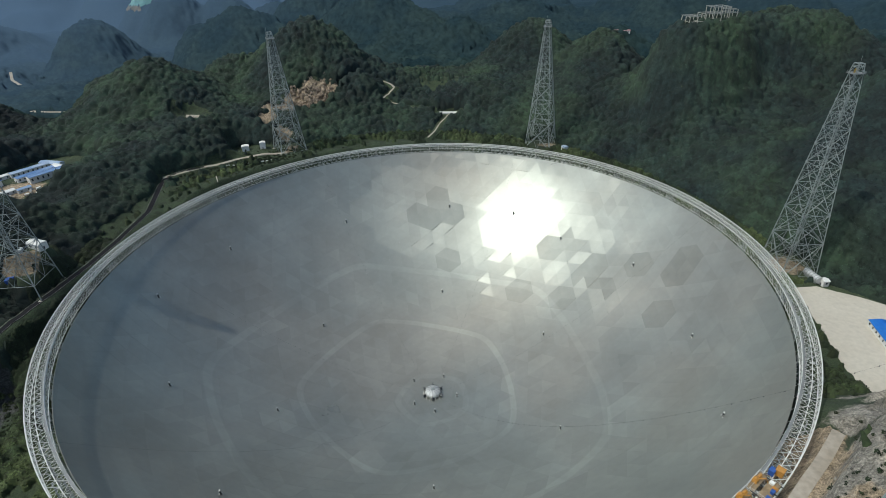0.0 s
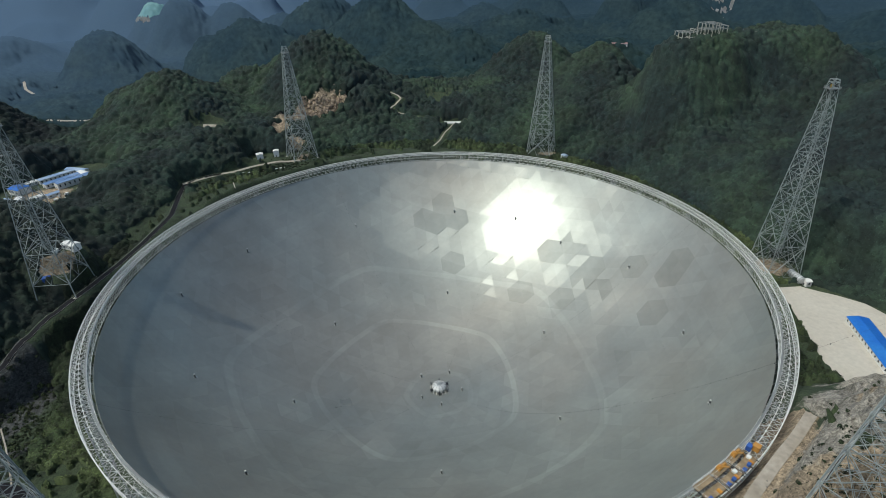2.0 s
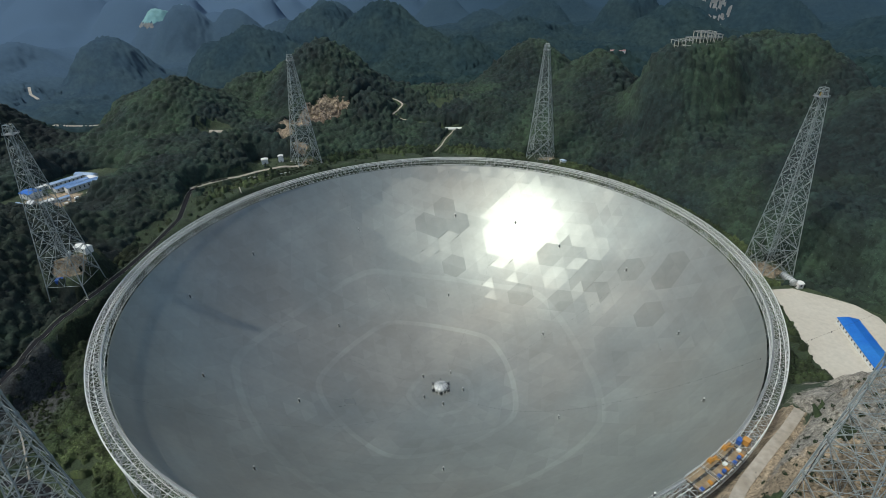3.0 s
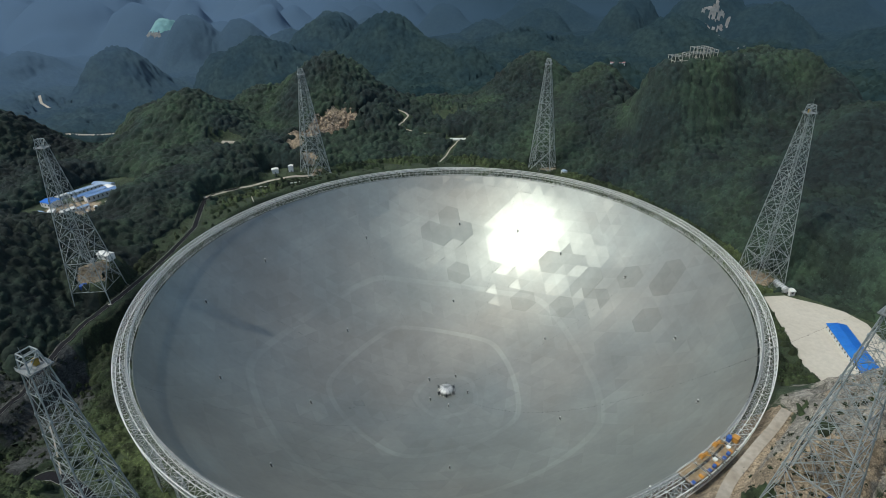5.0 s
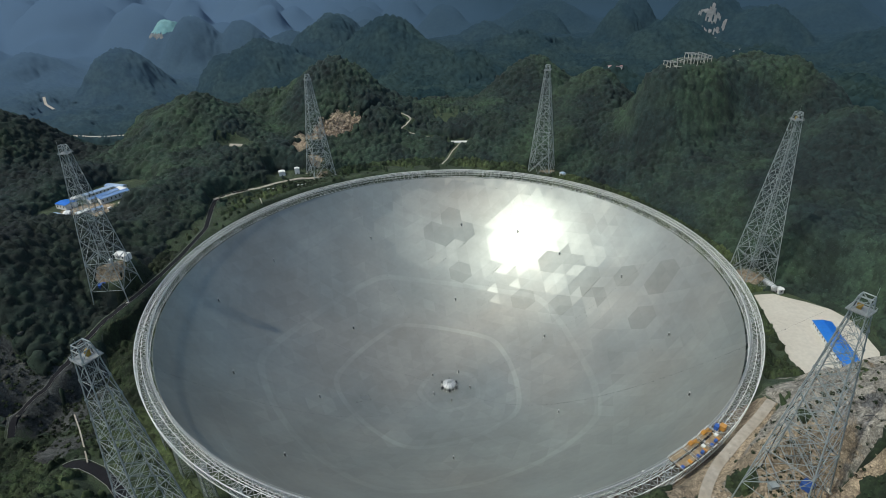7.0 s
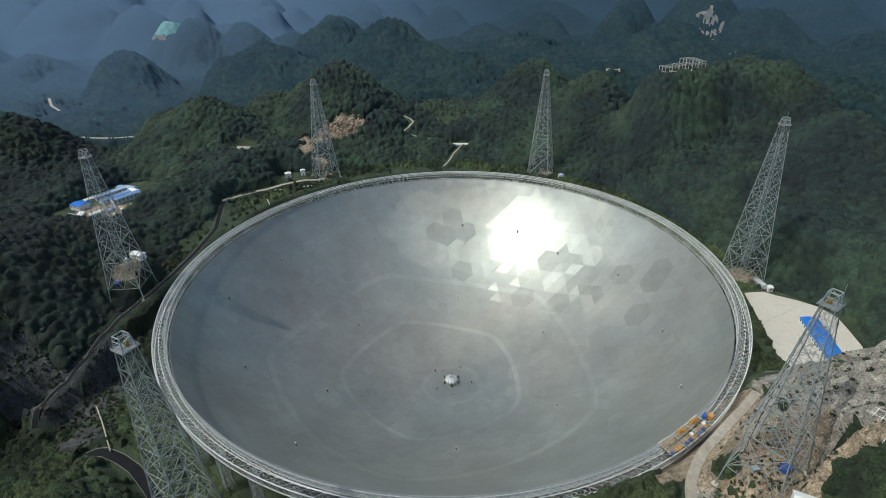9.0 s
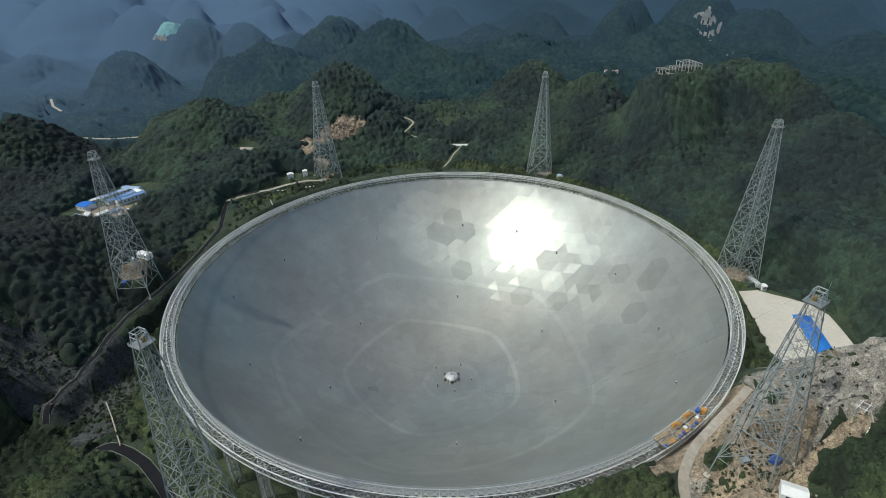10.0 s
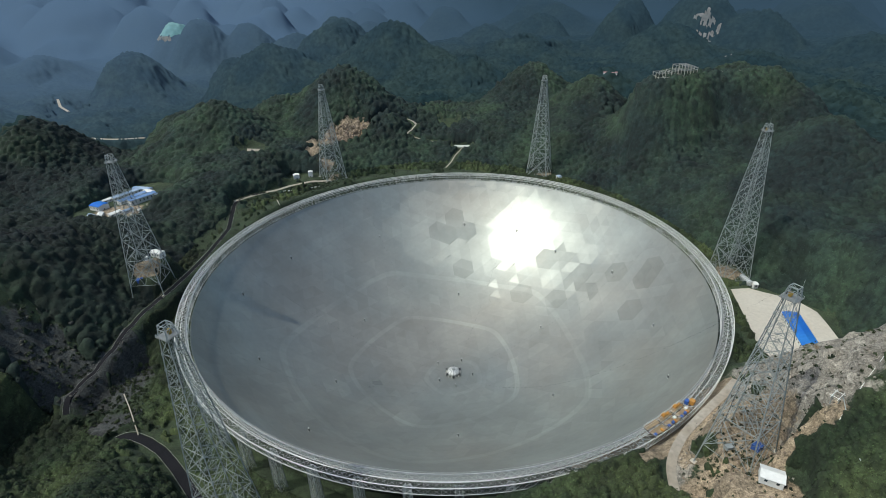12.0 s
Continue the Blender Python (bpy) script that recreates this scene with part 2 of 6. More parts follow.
def panel_material(name, base, rough, metal=0.85):
    """Perforated aluminium sheet: dull grey metal, with pale bands that ring the dish."""
    m = bpy.data.materials.new(name)
    m.use_nodes = True
    nt = m.node_tree
    n, l = nt.nodes, nt.links
    b = n["Principled BSDF"]
    b.inputs["Metallic"].default_value = metal
    geo = n.new("ShaderNodeNewGeometry")
    smear = n.new("ShaderNodeTexNoise")
    smear.inputs["Scale"].default_value = 0.018
    smear.inputs["Detail"].default_value = 7
    l.new(geo.outputs["Position"], smear.inputs["Vector"])
    fine = n.new("ShaderNodeTexNoise")
    fine.inputs["Scale"].default_value = 0.22
    fine.inputs["Detail"].default_value = 5
    l.new(geo.outputs["Position"], fine.inputs["Vector"])
    # pale bands
    total = None
    wob = n.new("ShaderNodeTexNoise")
    wob.inputs["Scale"].default_value = 0.012
    wob.inputs["Detail"].default_value = 2
    l.new(geo.outputs["Position"], wob.inputs["Vector"])
    for cx, cy, r, w, k in BANDS:
        off = n.new("ShaderNodeVectorMath")
        off.operation = "SUBTRACT"
        off.inputs[1].default_value = (cx, cy, 0)
        l.new(geo.outputs["Position"], off.inputs[0])
        flat = n.new("ShaderNodeVectorMath")
        flat.operation = "MULTIPLY"
        flat.inputs[1].default_value = (1, 1, 0)
        l.new(off.outputs[0], flat.inputs[0])
        # the least of five sides gives a rounded pentagon
        length = n.new("ShaderNodeVectorMath")
        length.operation = "LENGTH"
        l.new(flat.outputs[0], length.inputs[0])
        side = None
        for i in range(5):
            a = radians(6 + 72 * i)
            dot = n.new("ShaderNodeVectorMath")
            dot.operation = "DOT_PRODUCT"
            dot.inputs[1].default_value = (math.cos(a), math.sin(a), 0)
            l.new(flat.outputs[0], dot.inputs[0])
            if side is None:
                side = dot.outputs["Value"]
            else:
                mx = n.new("ShaderNodeMath")
                mx.operation = "SMOOTH_MAX"
                mx.inputs[2].default_value = r * 0.25
                l.new(side, mx.inputs[0])
                l.new(dot.outputs["Value"], mx.inputs[1])
                side = mx.outputs[0]
        avg = n.new("ShaderNodeMath")
        avg.operation = "ADD"
        l.new(side, avg.inputs[0])
        l.new(length.outputs["Value"], avg.inputs[1])
        wobm = n.new("ShaderNodeMath")
        wobm.operation = "MULTIPLY_ADD"
        wobm.inputs[1].default_value = 10.0
        l.new(wob.outputs["Fac"], wobm.inputs[0])
        l.new(avg.outputs[0], wobm.inputs[2])
        dist = n.new("ShaderNodeMath")
        dist.operation = "SUBTRACT"
        dist.inputs[1].default_value = 2 * r + 5
        l.new(wobm.outputs[0], dist.inputs[0])
        ab = n.new("ShaderNodeMath")
        ab.operation = "ABSOLUTE"
        l.new(dist.outputs[0], ab.inputs[0])
        mk = n.new("ShaderNodeMapRange")
        mk.inputs["From Min"].default_value = w * 1.0
        mk.inputs["From Max"].default_value = w * 1.5
        mk.inputs["To Min"].default_value = k
        mk.inputs["To Max"].default_value = 0.0
        l.new(ab.outputs[0], mk.inputs["Value"])
        if total is None:
            total = mk.outputs["Result"]
        else:
            s = n.new("ShaderNodeMath")
            s.operation = "MAXIMUM"
            l.new(total, s.inputs[0])
            l.new(mk.outputs["Result"], s.inputs[1])
            total = s.outputs[0]
    fade = n.new("ShaderNodeMath")
    fade.operation = "MULTIPLY"
    fv = n.new("ShaderNodeMapRange")
    fv.inputs["From Min"].default_value = 0.3
    fv.inputs["From Max"].default_value = 0.6
    fv.inputs["To Min"].default_value = 0.25
    l.new(smear.outputs["Fac"], fv.inputs["Value"])
    l.new(total, fade.inputs[0])
    l.new(fv.outputs["Result"], fade.inputs[1])
    v1 = n.new("ShaderNodeMapRange")
    v1.inputs["From Min"].default_value = 0.3
    v1.inputs["From Max"].default_value = 0.7
    v1.inputs["To Min"].default_value = 0.88
    v1.inputs["To Max"].default_value = 1.12
    l.new(smear.outputs["Fac"], v1.inputs["Value"])
    v2 = n.new("ShaderNodeMapRange")
    v2.inputs["To Min"].default_value = 0.93
    v2.inputs["To Max"].default_value = 1.07
    l.new(fine.outputs["Fac"], v2.inputs["Value"])
    ob = n.new("ShaderNodeMapRange")
    ob.inputs["To Min"].default_value = 0.955
    ob.inputs["To Max"].default_value = 1.045
    l.new(geo.outputs["Random Per Island"], ob.inputs["Value"])
    p1 = n.new("ShaderNodeMath")
    p1.operation = "MULTIPLY"
    l.new(v1.outputs["Result"], p1.inputs[0])
    l.new(v2.outputs["Result"], p1.inputs[1])
    p2 = n.new("ShaderNodeMath")
    p2.operation = "MULTIPLY"
    l.new(p1.outputs[0], p2.inputs[0])
    l.new(ob.outputs["Result"], p2.inputs[1])
    p3 = n.new("ShaderNodeMath")
    p3.operation = "ADD"
    l.new(p2.outputs[0], p3.inputs[0])
    l.new(fade.outputs[0], p3.inputs[1])
    sc = n.new("ShaderNodeVectorMath")
    sc.operation = "SCALE"
    cast = n.new("ShaderNodeMix")
    cast.data_type = "RGBA"
    cast.inputs["A"].default_value = (base[0] * 0.965, base[1], base[2] * 1.02, 1)
    cast.inputs["B"].default_value = (base[0] * 1.045, base[1], base[2] * 0.975, 1)
    weather = n.new("ShaderNodeTexNoise")
    weather.inputs["Scale"].default_value = 0.007
    weather.inputs["Detail"].default_value = 6
    l.new(geo.outputs["Position"], weather.inputs["Vector"])
    steer = n.new("ShaderNodeMapRange")
    steer.inputs["From Min"].default_value = 0.38
    steer.inputs["From Max"].default_value = 0.62
    l.new(weather.outputs["Fac"], steer.inputs["Value"])
    l.new(steer.outputs["Result"], cast.inputs["Factor"])
    l.new(cast.outputs["Result"], sc.inputs[0])
    l.new(p3.outputs[0], sc.inputs["Scale"])
    l.new(sc.outputs[0], b.inputs["Base Color"])
    rg = n.new("ShaderNodeMapRange")
    rg.inputs["From Min"].default_value = 0.3
    rg.inputs["From Max"].default_value = 0.7
    rg.inputs["To Min"].default_value = rough * 0.94
    rg.inputs["To Max"].default_value = rough * 1.06
    l.new(smear.outputs["Fac"], rg.inputs["Value"])
    l.new(rg.outputs["Result"], b.inputs["Roughness"])
    # a second, wider gloss from the punched holes and the weathered skin
    wide = n.new("ShaderNodeBsdfPrincipled")
    wide.inputs["Metallic"].default_value = 0.72
    wide.inputs["Roughness"].default_value = 0.62
    l.new(sc.outputs[0], wide.inputs["Base Color"])
    both = n.new("ShaderNodeMixShader")
    both.inputs[0].default_value = 0.7
    l.new(b.outputs[0], both.inputs[1])
    l.new(wide.outputs[0], both.inputs[2])
    l.new(both.outputs[0], n["Material Output"].inputs["Surface"])
    return m


BANDS = [(0, -13, 29, 4, 0.12), (-19, -8, 88, 4, 0.17), (-16, -12, 152, 4.5, 0.12), (-6, -10, 218, 6, 0.06)]
PANEL = [panel_material("dull_panel", (0.318, 0.322, 0.288), 0.35), panel_material("grey_panel", (0.308, 0.312, 0.280), 0.29),
         panel_material("bright_panel", (0.337, 0.341, 0.305), 0.39), panel_material("dark_panel", (0.274, 0.278, 0.249), 0.5)]
GROUND = ground_material()

# ---- mesh helpers ----


def mesh_of(name, verts, faces, material=None, smooth=False):
    me = bpy.data.meshes.new(name)
    me.from_pydata([tuple(v) for v in verts], [], faces)
    if material:
        me.materials.append(material)
    if smooth:
        me.polygons.foreach_set("use_smooth", [True] * len(me.polygons))
    me.update()
    return me


def part(name, me, parent, label=""):
    ob = new(name, me)
    ob.parent = parent
    if label:
        tagged(ob, label)
    return ob


def thing(name, m, label, category, group="", kind=""):
    ob = new(name)
    ob.matrix_world = m
    return tagged(ob, label, category, group, kind)


class Shape:
    """Collects bars, boxes and sheets for one mesh."""

    def __init__(self):
        self.v, self.f = [], []

    def bar(self, a, b, r, sides=4, r2=None):
        a, b = Vector(a), Vector(b)
        d = (b - a).normalized()
        u = d.orthogonal().normalized() if abs(d.z) > 0.95 else d.cross(Vector((0, 0, 1))).normalized()
        w = d.cross(u)
        k = len(self.v)
        for c, rad in ((a, r), (b, r2 or r)):
            for i in range(sides):
                t = 2 * math.pi * (i + 0.5) / sides
                self.v.append(c + (u * math.cos(t) + w * math.sin(t)) * rad)
        for i in range(sides):
            j = (i + 1) % sides
            self.f.append((k + i, k + j, k + sides + j, k + sides + i))
        self.f.append(tuple(range(k + sides - 1, k - 1, -1)))
        self.f.append(tuple(range(k + sides, k + 2 * sides)))
        return self

    def path(self, pts, r, sides=4):
        for a, b in zip(pts, pts[1:]):
            self.bar(a, b, r, sides)
        return self

    def box(self, x0, y0, z0, x1, y1, z1):
        k = len(self.v)
        for z in (z0, z1):
            self.v += [Vector((x0, y0, z)), Vector((x1, y0, z)), Vector((x1, y1, z)), Vector((x0, y1, z))]
        self.f += [(k, k + 3, k + 2, k + 1), (k + 4, k + 5, k + 6, k + 7), (k, k + 1, k + 5, k + 4), (k + 1, k + 2, k + 6, k + 5), (k + 2, k + 3, k + 7, k + 6), (k + 3, k, k + 4, k + 7)]
        return self

    def gable(self, x0, y0, x1, y1, z, rise, over=0.4, thick=0.25):
        """A pitched roof of two thick slabs, its ridge along y."""
        xm = (x0 + x1) / 2
        k = len(self.v)
        for y in (y0 - over, y1 + over):
            for dz in (0, thick):
                self.v += [Vector((x0 - over, y, z + dz)), Vector((xm, y, z + rise + dz)), Vector((x1 + over, y, z + dz))]
        a, b, c, d = k, k + 3, k + 6, k + 9
        self.f += [(b, b + 1, d + 1, d), (b + 1, b + 2, d + 2, d + 1), (a, c, c + 1, a + 1), (a + 1, c + 1, c + 2, a + 2),
                   (a, a + 1, b + 1, b), (a + 1, a + 2, b + 2, b + 1), (c, d, d + 1, c + 1), (c + 1, d + 1, d + 2, c + 2), (a, b, d, c), (a + 2, c + 2, d + 2, b + 2)]
        return self

    def mesh(self, name, material, smooth=False):
        return mesh_of(name, self.v, self.f, material, smooth)


def sphere_shape(rx, ry, rz, seg=16, ring=8, half=True):
    s = Shape()
    top = math.pi / 2
    for j in range(ring + 1):
        t = top * j / ring if half else math.pi * j / ring
        for i in range(seg):
            a = 2 * math.pi * i / seg
            s.v.append(Vector((rx * math.sin(t) * math.cos(a), ry * math.sin(t) * math.sin(a), rz * math.cos(t))))
    for j in range(ring):
        for i in range(seg):
            k = (i + 1) % seg
            s.f.append((j * seg + i, (j + 1) * seg + i, (j + 1) * seg + k, j * seg + k))
    return s


# ---- the land ----
def polar(r, deg, z=0.0):
    return (r * math.cos(radians(deg)), r * math.sin(radians(deg)), z)


TOWERS = [(r * math.cos(radians(3.28 + 60 * k)), r * math.sin(radians(3.28 + 60 * k))) for k, r in enumerate((300, 300, 300, 300, 301.2, 302))]
TOWER_BASE = (-31.5, -9.0, 2.5, 4.0, -42.0, 18.0)
TOWER_TOP = 132.5
DISH_Z = 158.5      # centre of the sphere of the dish
DISH_R = 300.0

HILLS = []


def hill(x, y, top, rad, stretch=1.0, turn=0.0, power=1.0):
    HILLS.append((x, y, top, rad, stretch, radians(turn), power))


hill(-350, 345, 90, 88, 1.2, 25)          # wooded hill west of the far tower
hill(-425, 400, 60, 80)
hill(-328, 95, 22, 50, 1.2, 90)           # knoll between the camp and the ring
hill(-172, 436, 108, 84, 1.25, 10)        # hill above the quarry
hill(-275, 445, 74, 70)
hill(-92, 372, 44, 44, 1.3, -10)          # knoll beside the quarry
hill(-60, 455, 46, 60, 1.4, 0)
hill(60, 420, 22, 70)
hill(170, 585, 92, 84, 1.2, 30)           # long ridge in the north-east
hill(245, 440, 88, 84, 1.2, 40)
hill(325, 300, 122, 72, 1.15, 20)
hill(420, 318, 126, 82)
hill(482, 280, 114, 76)
hill(478, 176, 92, 70, 1.2, 80)
hill(520, 80, 82, 80, 1.2, 70)
hill(600, 10, 78, 100)
hill(570, -130, 66, 120)
hill(420, -270, 60, 90)
hill(95, -288, 15, 30, 2.0, 4)            # wooded foreground knoll
hill(-410, -50, 58, 60, 1.6, 75)          # dark slope west of the ring
hill(-480, 10, 55, 80)
hill(-560, -130, 60, 110)
hill(-590, 280, 84, 90, 1.2, 60)         # ridges in the west
hill(-680, 160, 70, 110)
hill(-1010, 560, 50, 150)
hill(-985, 1290, 28, 112, 1.1, 30, 1.15)  # steep cone of the valley
hill(-930, 1235, -40, 90)
hill(-480, 1045, 70, 120, 1.25, 30)
hill(-590, 1120, 20, 110)
hill(-340, 1290, 100, 120)
hill(-137, 1045, 118, 112, 1.3, -20)
hill(-20, 985, 64, 90)
hill(64, 905, 48, 80)
hill(-230, 800, 30, 90)
hill(330, 640, 60, 90)
hill(640, 420, 60, 110)
hill(760, 560, 40, 130)
hill(720, 820, 52, 130)
hill(650, 1150, 84, 130)
hill(250, 1240, 50, 130)
hill(-1280, 850, 20, 170)

FLATS = []


def flat(x0, y0, z0, x1, y1, z1, half, soft, bare=True):
    """A level strip cut into the land from one point to another."""
    FLATS.append((x0, y0, z0, x1, y1, z1, half, soft, bare))


def flat_path(pts, half, soft):
    for a, b in zip(pts, pts[1:]):
        flat(*a, *b, half, soft)


ROAD_WEST = [(-246, 197, 4), (-262, 188, 4), (-277, 174, 3), (-276.3, 157.5, 2.0), (-263.2, 99.2, -1.0), (-267.2, 43.8, -3.5), (-273.3, 7.8, -5.5), (-280.8, -25.6, -7.0), (-292.9, -51.8, -11.0), (-301.6, -72.9, -17.0), (-308.4, -96.0, -26.0), (-320.9, -114.0, -37.0), (-334.2, -129.1, -46.0), (-330.1, -141.5, -54.0)]
ROAD_NORTH = [(-281, 172, 3.5), (-258, 188, 4), (-236, 204, 3), (-216, 222, 3), (-196, 232, 3), (-165, 238, 2.5)]
ROAD_SOUTH_WEST = [(-268, -178, -42), (-250, -178, -41), (-236, -184, -41), (-222, -192, -42), (-205, -207, -43), (-190, -222, -44), (-172, -240, -46), (-150, -262, -48)]
ROAD_EAST = [(207, -175, -2), (190.5, -190, -1), (173, -204, 0), (160, -215, 0), (148, -225, 0.5), (137, -238, 0.5), (129, -250, 0.5), (125, -268, 2)]
PATH_WHITE = [(26, 338, 11), (14, 318, 8), (6, 295, 3), (-2, 280, 1)]
PATH_QUARRY = [(-118, 372, 46), (-92, 400, 44), (-64, 407, 42), (-46, 392, 37), (-58, 376, 30), (-66, 366, 27), (-30, 356, 19), (4, 350, 14)]
PATH_HILL = [(-1232, 1250, -86), (-1200, 1205, -90), (-1172, 1165, -95), (-1108, 1110, -102)]
PATH_VALLEY = [(-800, 705, -62), (-760, 690, -61), (-718, 682, -60), (-670, 690, -60)]
flat(-314, -6, 17, -302, 5, 17, 5, 20, False)            # hut ledge on the slope
flat(-262, 168, 0.5, -212, 205, 1, 12, 10, False)        # verge below the dirt track
flat(-212, 205, 1, -170, 230, 1.5, 10, 8, False)
flat_path(ROAD_NORTH, 3.5, 8)
flat_path(ROAD_SOUTH_WEST, 4.5, 10)
flat_path(ROAD_EAST, 5, 5)
flat_path(PATH_WHITE, 2, 5)
flat_path(PATH_QUARRY, 2.5, 6)
flat_path(PATH_VALLEY, 5, 20)
flat_path(PATH_HILL, 8, 30)
flat(322, -42, -33, 318, -92, -33, 36, 42, False)       # concrete yard
flat(285, -125, -33, 312, -112, -33, 16, 10, False)
flat(300, -22, -33, 312, -16, -33, 10, 8, False)
flat(-422, 124, 11, -402, 184, 11, 41, 16)       # camp
flat(-287, 281, 37, -275, 276, 37, 11, 12)        # clearing
flat(14, 343, 12, 38, 341, 12, 8, 6)
flat(-222, 250, 2.5, -190, 252, 4.5, 12, 10)
for (tx, ty), tz, wide in zip(TOWERS, TOWER_BASE, (19, 19, 20, 4, 20, 12)):
    flat(tx, ty, tz, tx, ty, tz, wide, 10)
flat(-286, -105, -52, -284, -150, -54, 13, 20)   # gully below the road
flat(-300, -190, -50, -330, -170, -58, 20, 30, False)
flat(-328, -140, -63, -345, -170, -66, 18, 20, False)
flat_path(ROAD_WEST, 3.4, 9)
flat(-345, 104, 10, -374, 100, 9, 16, 22, False)
flat(150, -284, 29, 172, -286, 31, 8, 6)
flat(145, -247, 2.5, 145, -247, 2.5, 4, 12)             # footings of the near tower
flat(161, -270, 16, 161, -270, 16, 3.5, 7)
flat(183, -255, 19, 180, -256, 19, 4, 8)
flat(290, 268, 121, 335, 278, 124, 9, 45, False)        # levelled crest
flat(345, 290, 124, 460, 300, 124, 4, 40, False)

YARD = [(284, -8), (276, -72), (267, -123), (260, -135), (290, -142), (328, -129), (352, -92), (364, -60), (340, -30), (322, -9), (308, -5)]
RIM_AZ = (-27, 3, 30, 63, 90, 123, 148, 165, 183, 196, 206, 216, 243, 262, 275, 284, 292, 299, 316, 325, 333)
RIM_Z = (-33, -32, -25, -10, -2, 2, 3, -8, -22, -42, -50, -43, -44, -36, -6, 8, 9, 0, -3, -12, -33)


def fract_noise(x, y, size, seed):
    """Smooth value noise on a grid of that size in metres."""
    rng = np.random.RandomState(seed)
    tab = rng.rand(256, 256)
    u, v = x / size + 1000.3, y / size + 1000.7
    i, j = np.floor(u).astype(int), np.floor(v).astype(int)
    a, b = u - i, v - j
    a, b = a * a * (3 - 2 * a), b * b * (3 - 2 * b)
    g = lambda p, q: tab[p % 256, q % 256]
    return (g(i, j) * (1 - a) + g(i + 1, j) * a) * (1 - b) + (g(i, j + 1) * (1 - a) + g(i + 1, j + 1) * a) * b - 0.5


def smooth01(x):
    x = np.clip(x, 0, 1)
    return x * x * (3 - 2 * x)


def strip_distance(x, y, s):
    x0, y0, z0, x1, y1, z1 = s[:6]
    dx, dy = x1 - x0, y1 - y0
    q = dx * dx + dy * dy
    t = np.clip(((x - x0) * dx + (y - y0) * dy) / q, 0, 1) if q else np.zeros_like(x)
    return np.hypot(x - x0 - t * dx, y - y0 - t * dy), z0 + t * (z1 - z0)


CRAGS = [(240, -263, 129, 1.36), (285, -238, 115, 1.25), (232, -302, 104, 1.15)]     # place, top and slope of the rock hill beside the near tower


def land(x, y):
    """Height of the ground, the ring's top being at nought."""
    x, y = np.asarray(x, float), np.asarray(y, float)
    r, az = np.hypot(x, y), np.degrees(np.arctan2(y, x))
    base = -25 + 0 * x
    base = base - 105 * smooth01((-x - 330) / 420) * smooth01((y - 60) / 420)
    base = base - 30 * smooth01((y - 480) / 200)
    base = base - 52 * smooth01((-x - 205) / 70) * smooth01((-y - 50) / 60)
    acc = np.exp(base / 14.0)
    for hx, hy, top, rad, stretch, turn, power in HILLS:
        c, s = math.cos(turn), math.sin(turn)
        u, v = ((x - hx) * c + (y - hy) * s) / (rad * stretch), (-(x - hx) * s + (y - hy) * c) / rad
        d = (u * u + v * v) ** power
        acc = acc + np.exp((base + (top - base) * np.exp(-0.75 * d)) / 14.0)
    z = 14.0 * np.log(acc)
    z = z + (fract_noise(x, y, 85, 3) * 20 + fract_noise(x, y, 38, 4) * 10 + fract_noise(x, y, 14, 5) * 3.5) * smooth01((r - 285) / 90)
    az = np.where(az < -27, az + 360, az)
    rim = np.interp(az, RIM_AZ + (333.001,), RIM_Z + (-33,))
    w = smooth01((r - 282) / 95)
    z = rim * (1 - w) + z * w + fract_noise(x, y, 9, 6) * 1.5
    acc = np.exp(z / 9.0)
    for hx, hy, top, slope in CRAGS:
        acc = acc + np.exp((top - slope * np.sqrt((x - hx) ** 2 + (y - hy) ** 2 + 180)) / 9.0)
    z = np.where(r > 262, 9.0 * np.log(acc), z)
    for s in FLATS:
        d, zz = strip_distance(x, y, s)
        k = 1 - smooth01((d - s[6]) / s[7])
        z = z * (1 - k) + zz * k
    rock, tan, _, shaded_rock = covers(x, y)
    rough = np.clip(np.maximum.reduce([rock * 1.35, tan, shaded_rock]) * 2.2, 0, 1.3) * smooth01((r - 275) / 15)
    for s in FLATS:
        d, _ = strip_distance(x, y, s)
        rough = rough * smooth01((d - s[6]) / 6)
    z = z + rough * (15 * np.abs(fract_noise(x, y, 26, 51)) + 12 * np.abs(fract_noise(x + 0.6 * y, y - 0.3 * x, 9, 52)) + 6.0 * fract_noise(x, y, 5, 53) - 5.0)
    bowl = DISH_Z - np.sqrt(np.maximum((DISH_R + 11) ** 2 - np.minimum(r, 268) ** 2, 0))
    k = smooth01((r - 264) / 5)
    return np.minimum(bowl, z) * (1 - k) + z * k


def blob(x, y, cx, cy, rx, ry, turn=0):
    c, s = math.cos(radians(turn)), math.sin(radians(turn))
    u, v = ((x - cx) * c + (y - cy) * s) / rx, (-(x - cx) * s + (y - cy) * c) / ry
    return np.clip(1.25 - np.hypot(u, v), 0, 1)


def ring_strip(x, y, a0, a1, r1):
    """One inside a strip along the outside of the ring, fading at its edge."""
    az, r = np.degrees(np.arctan2(y, x)), np.hypot(x, y)
    return np.where((az > a0) & (az < a1), np.clip((r1 + 6 - r) / 12, 0, 1), 0.0)


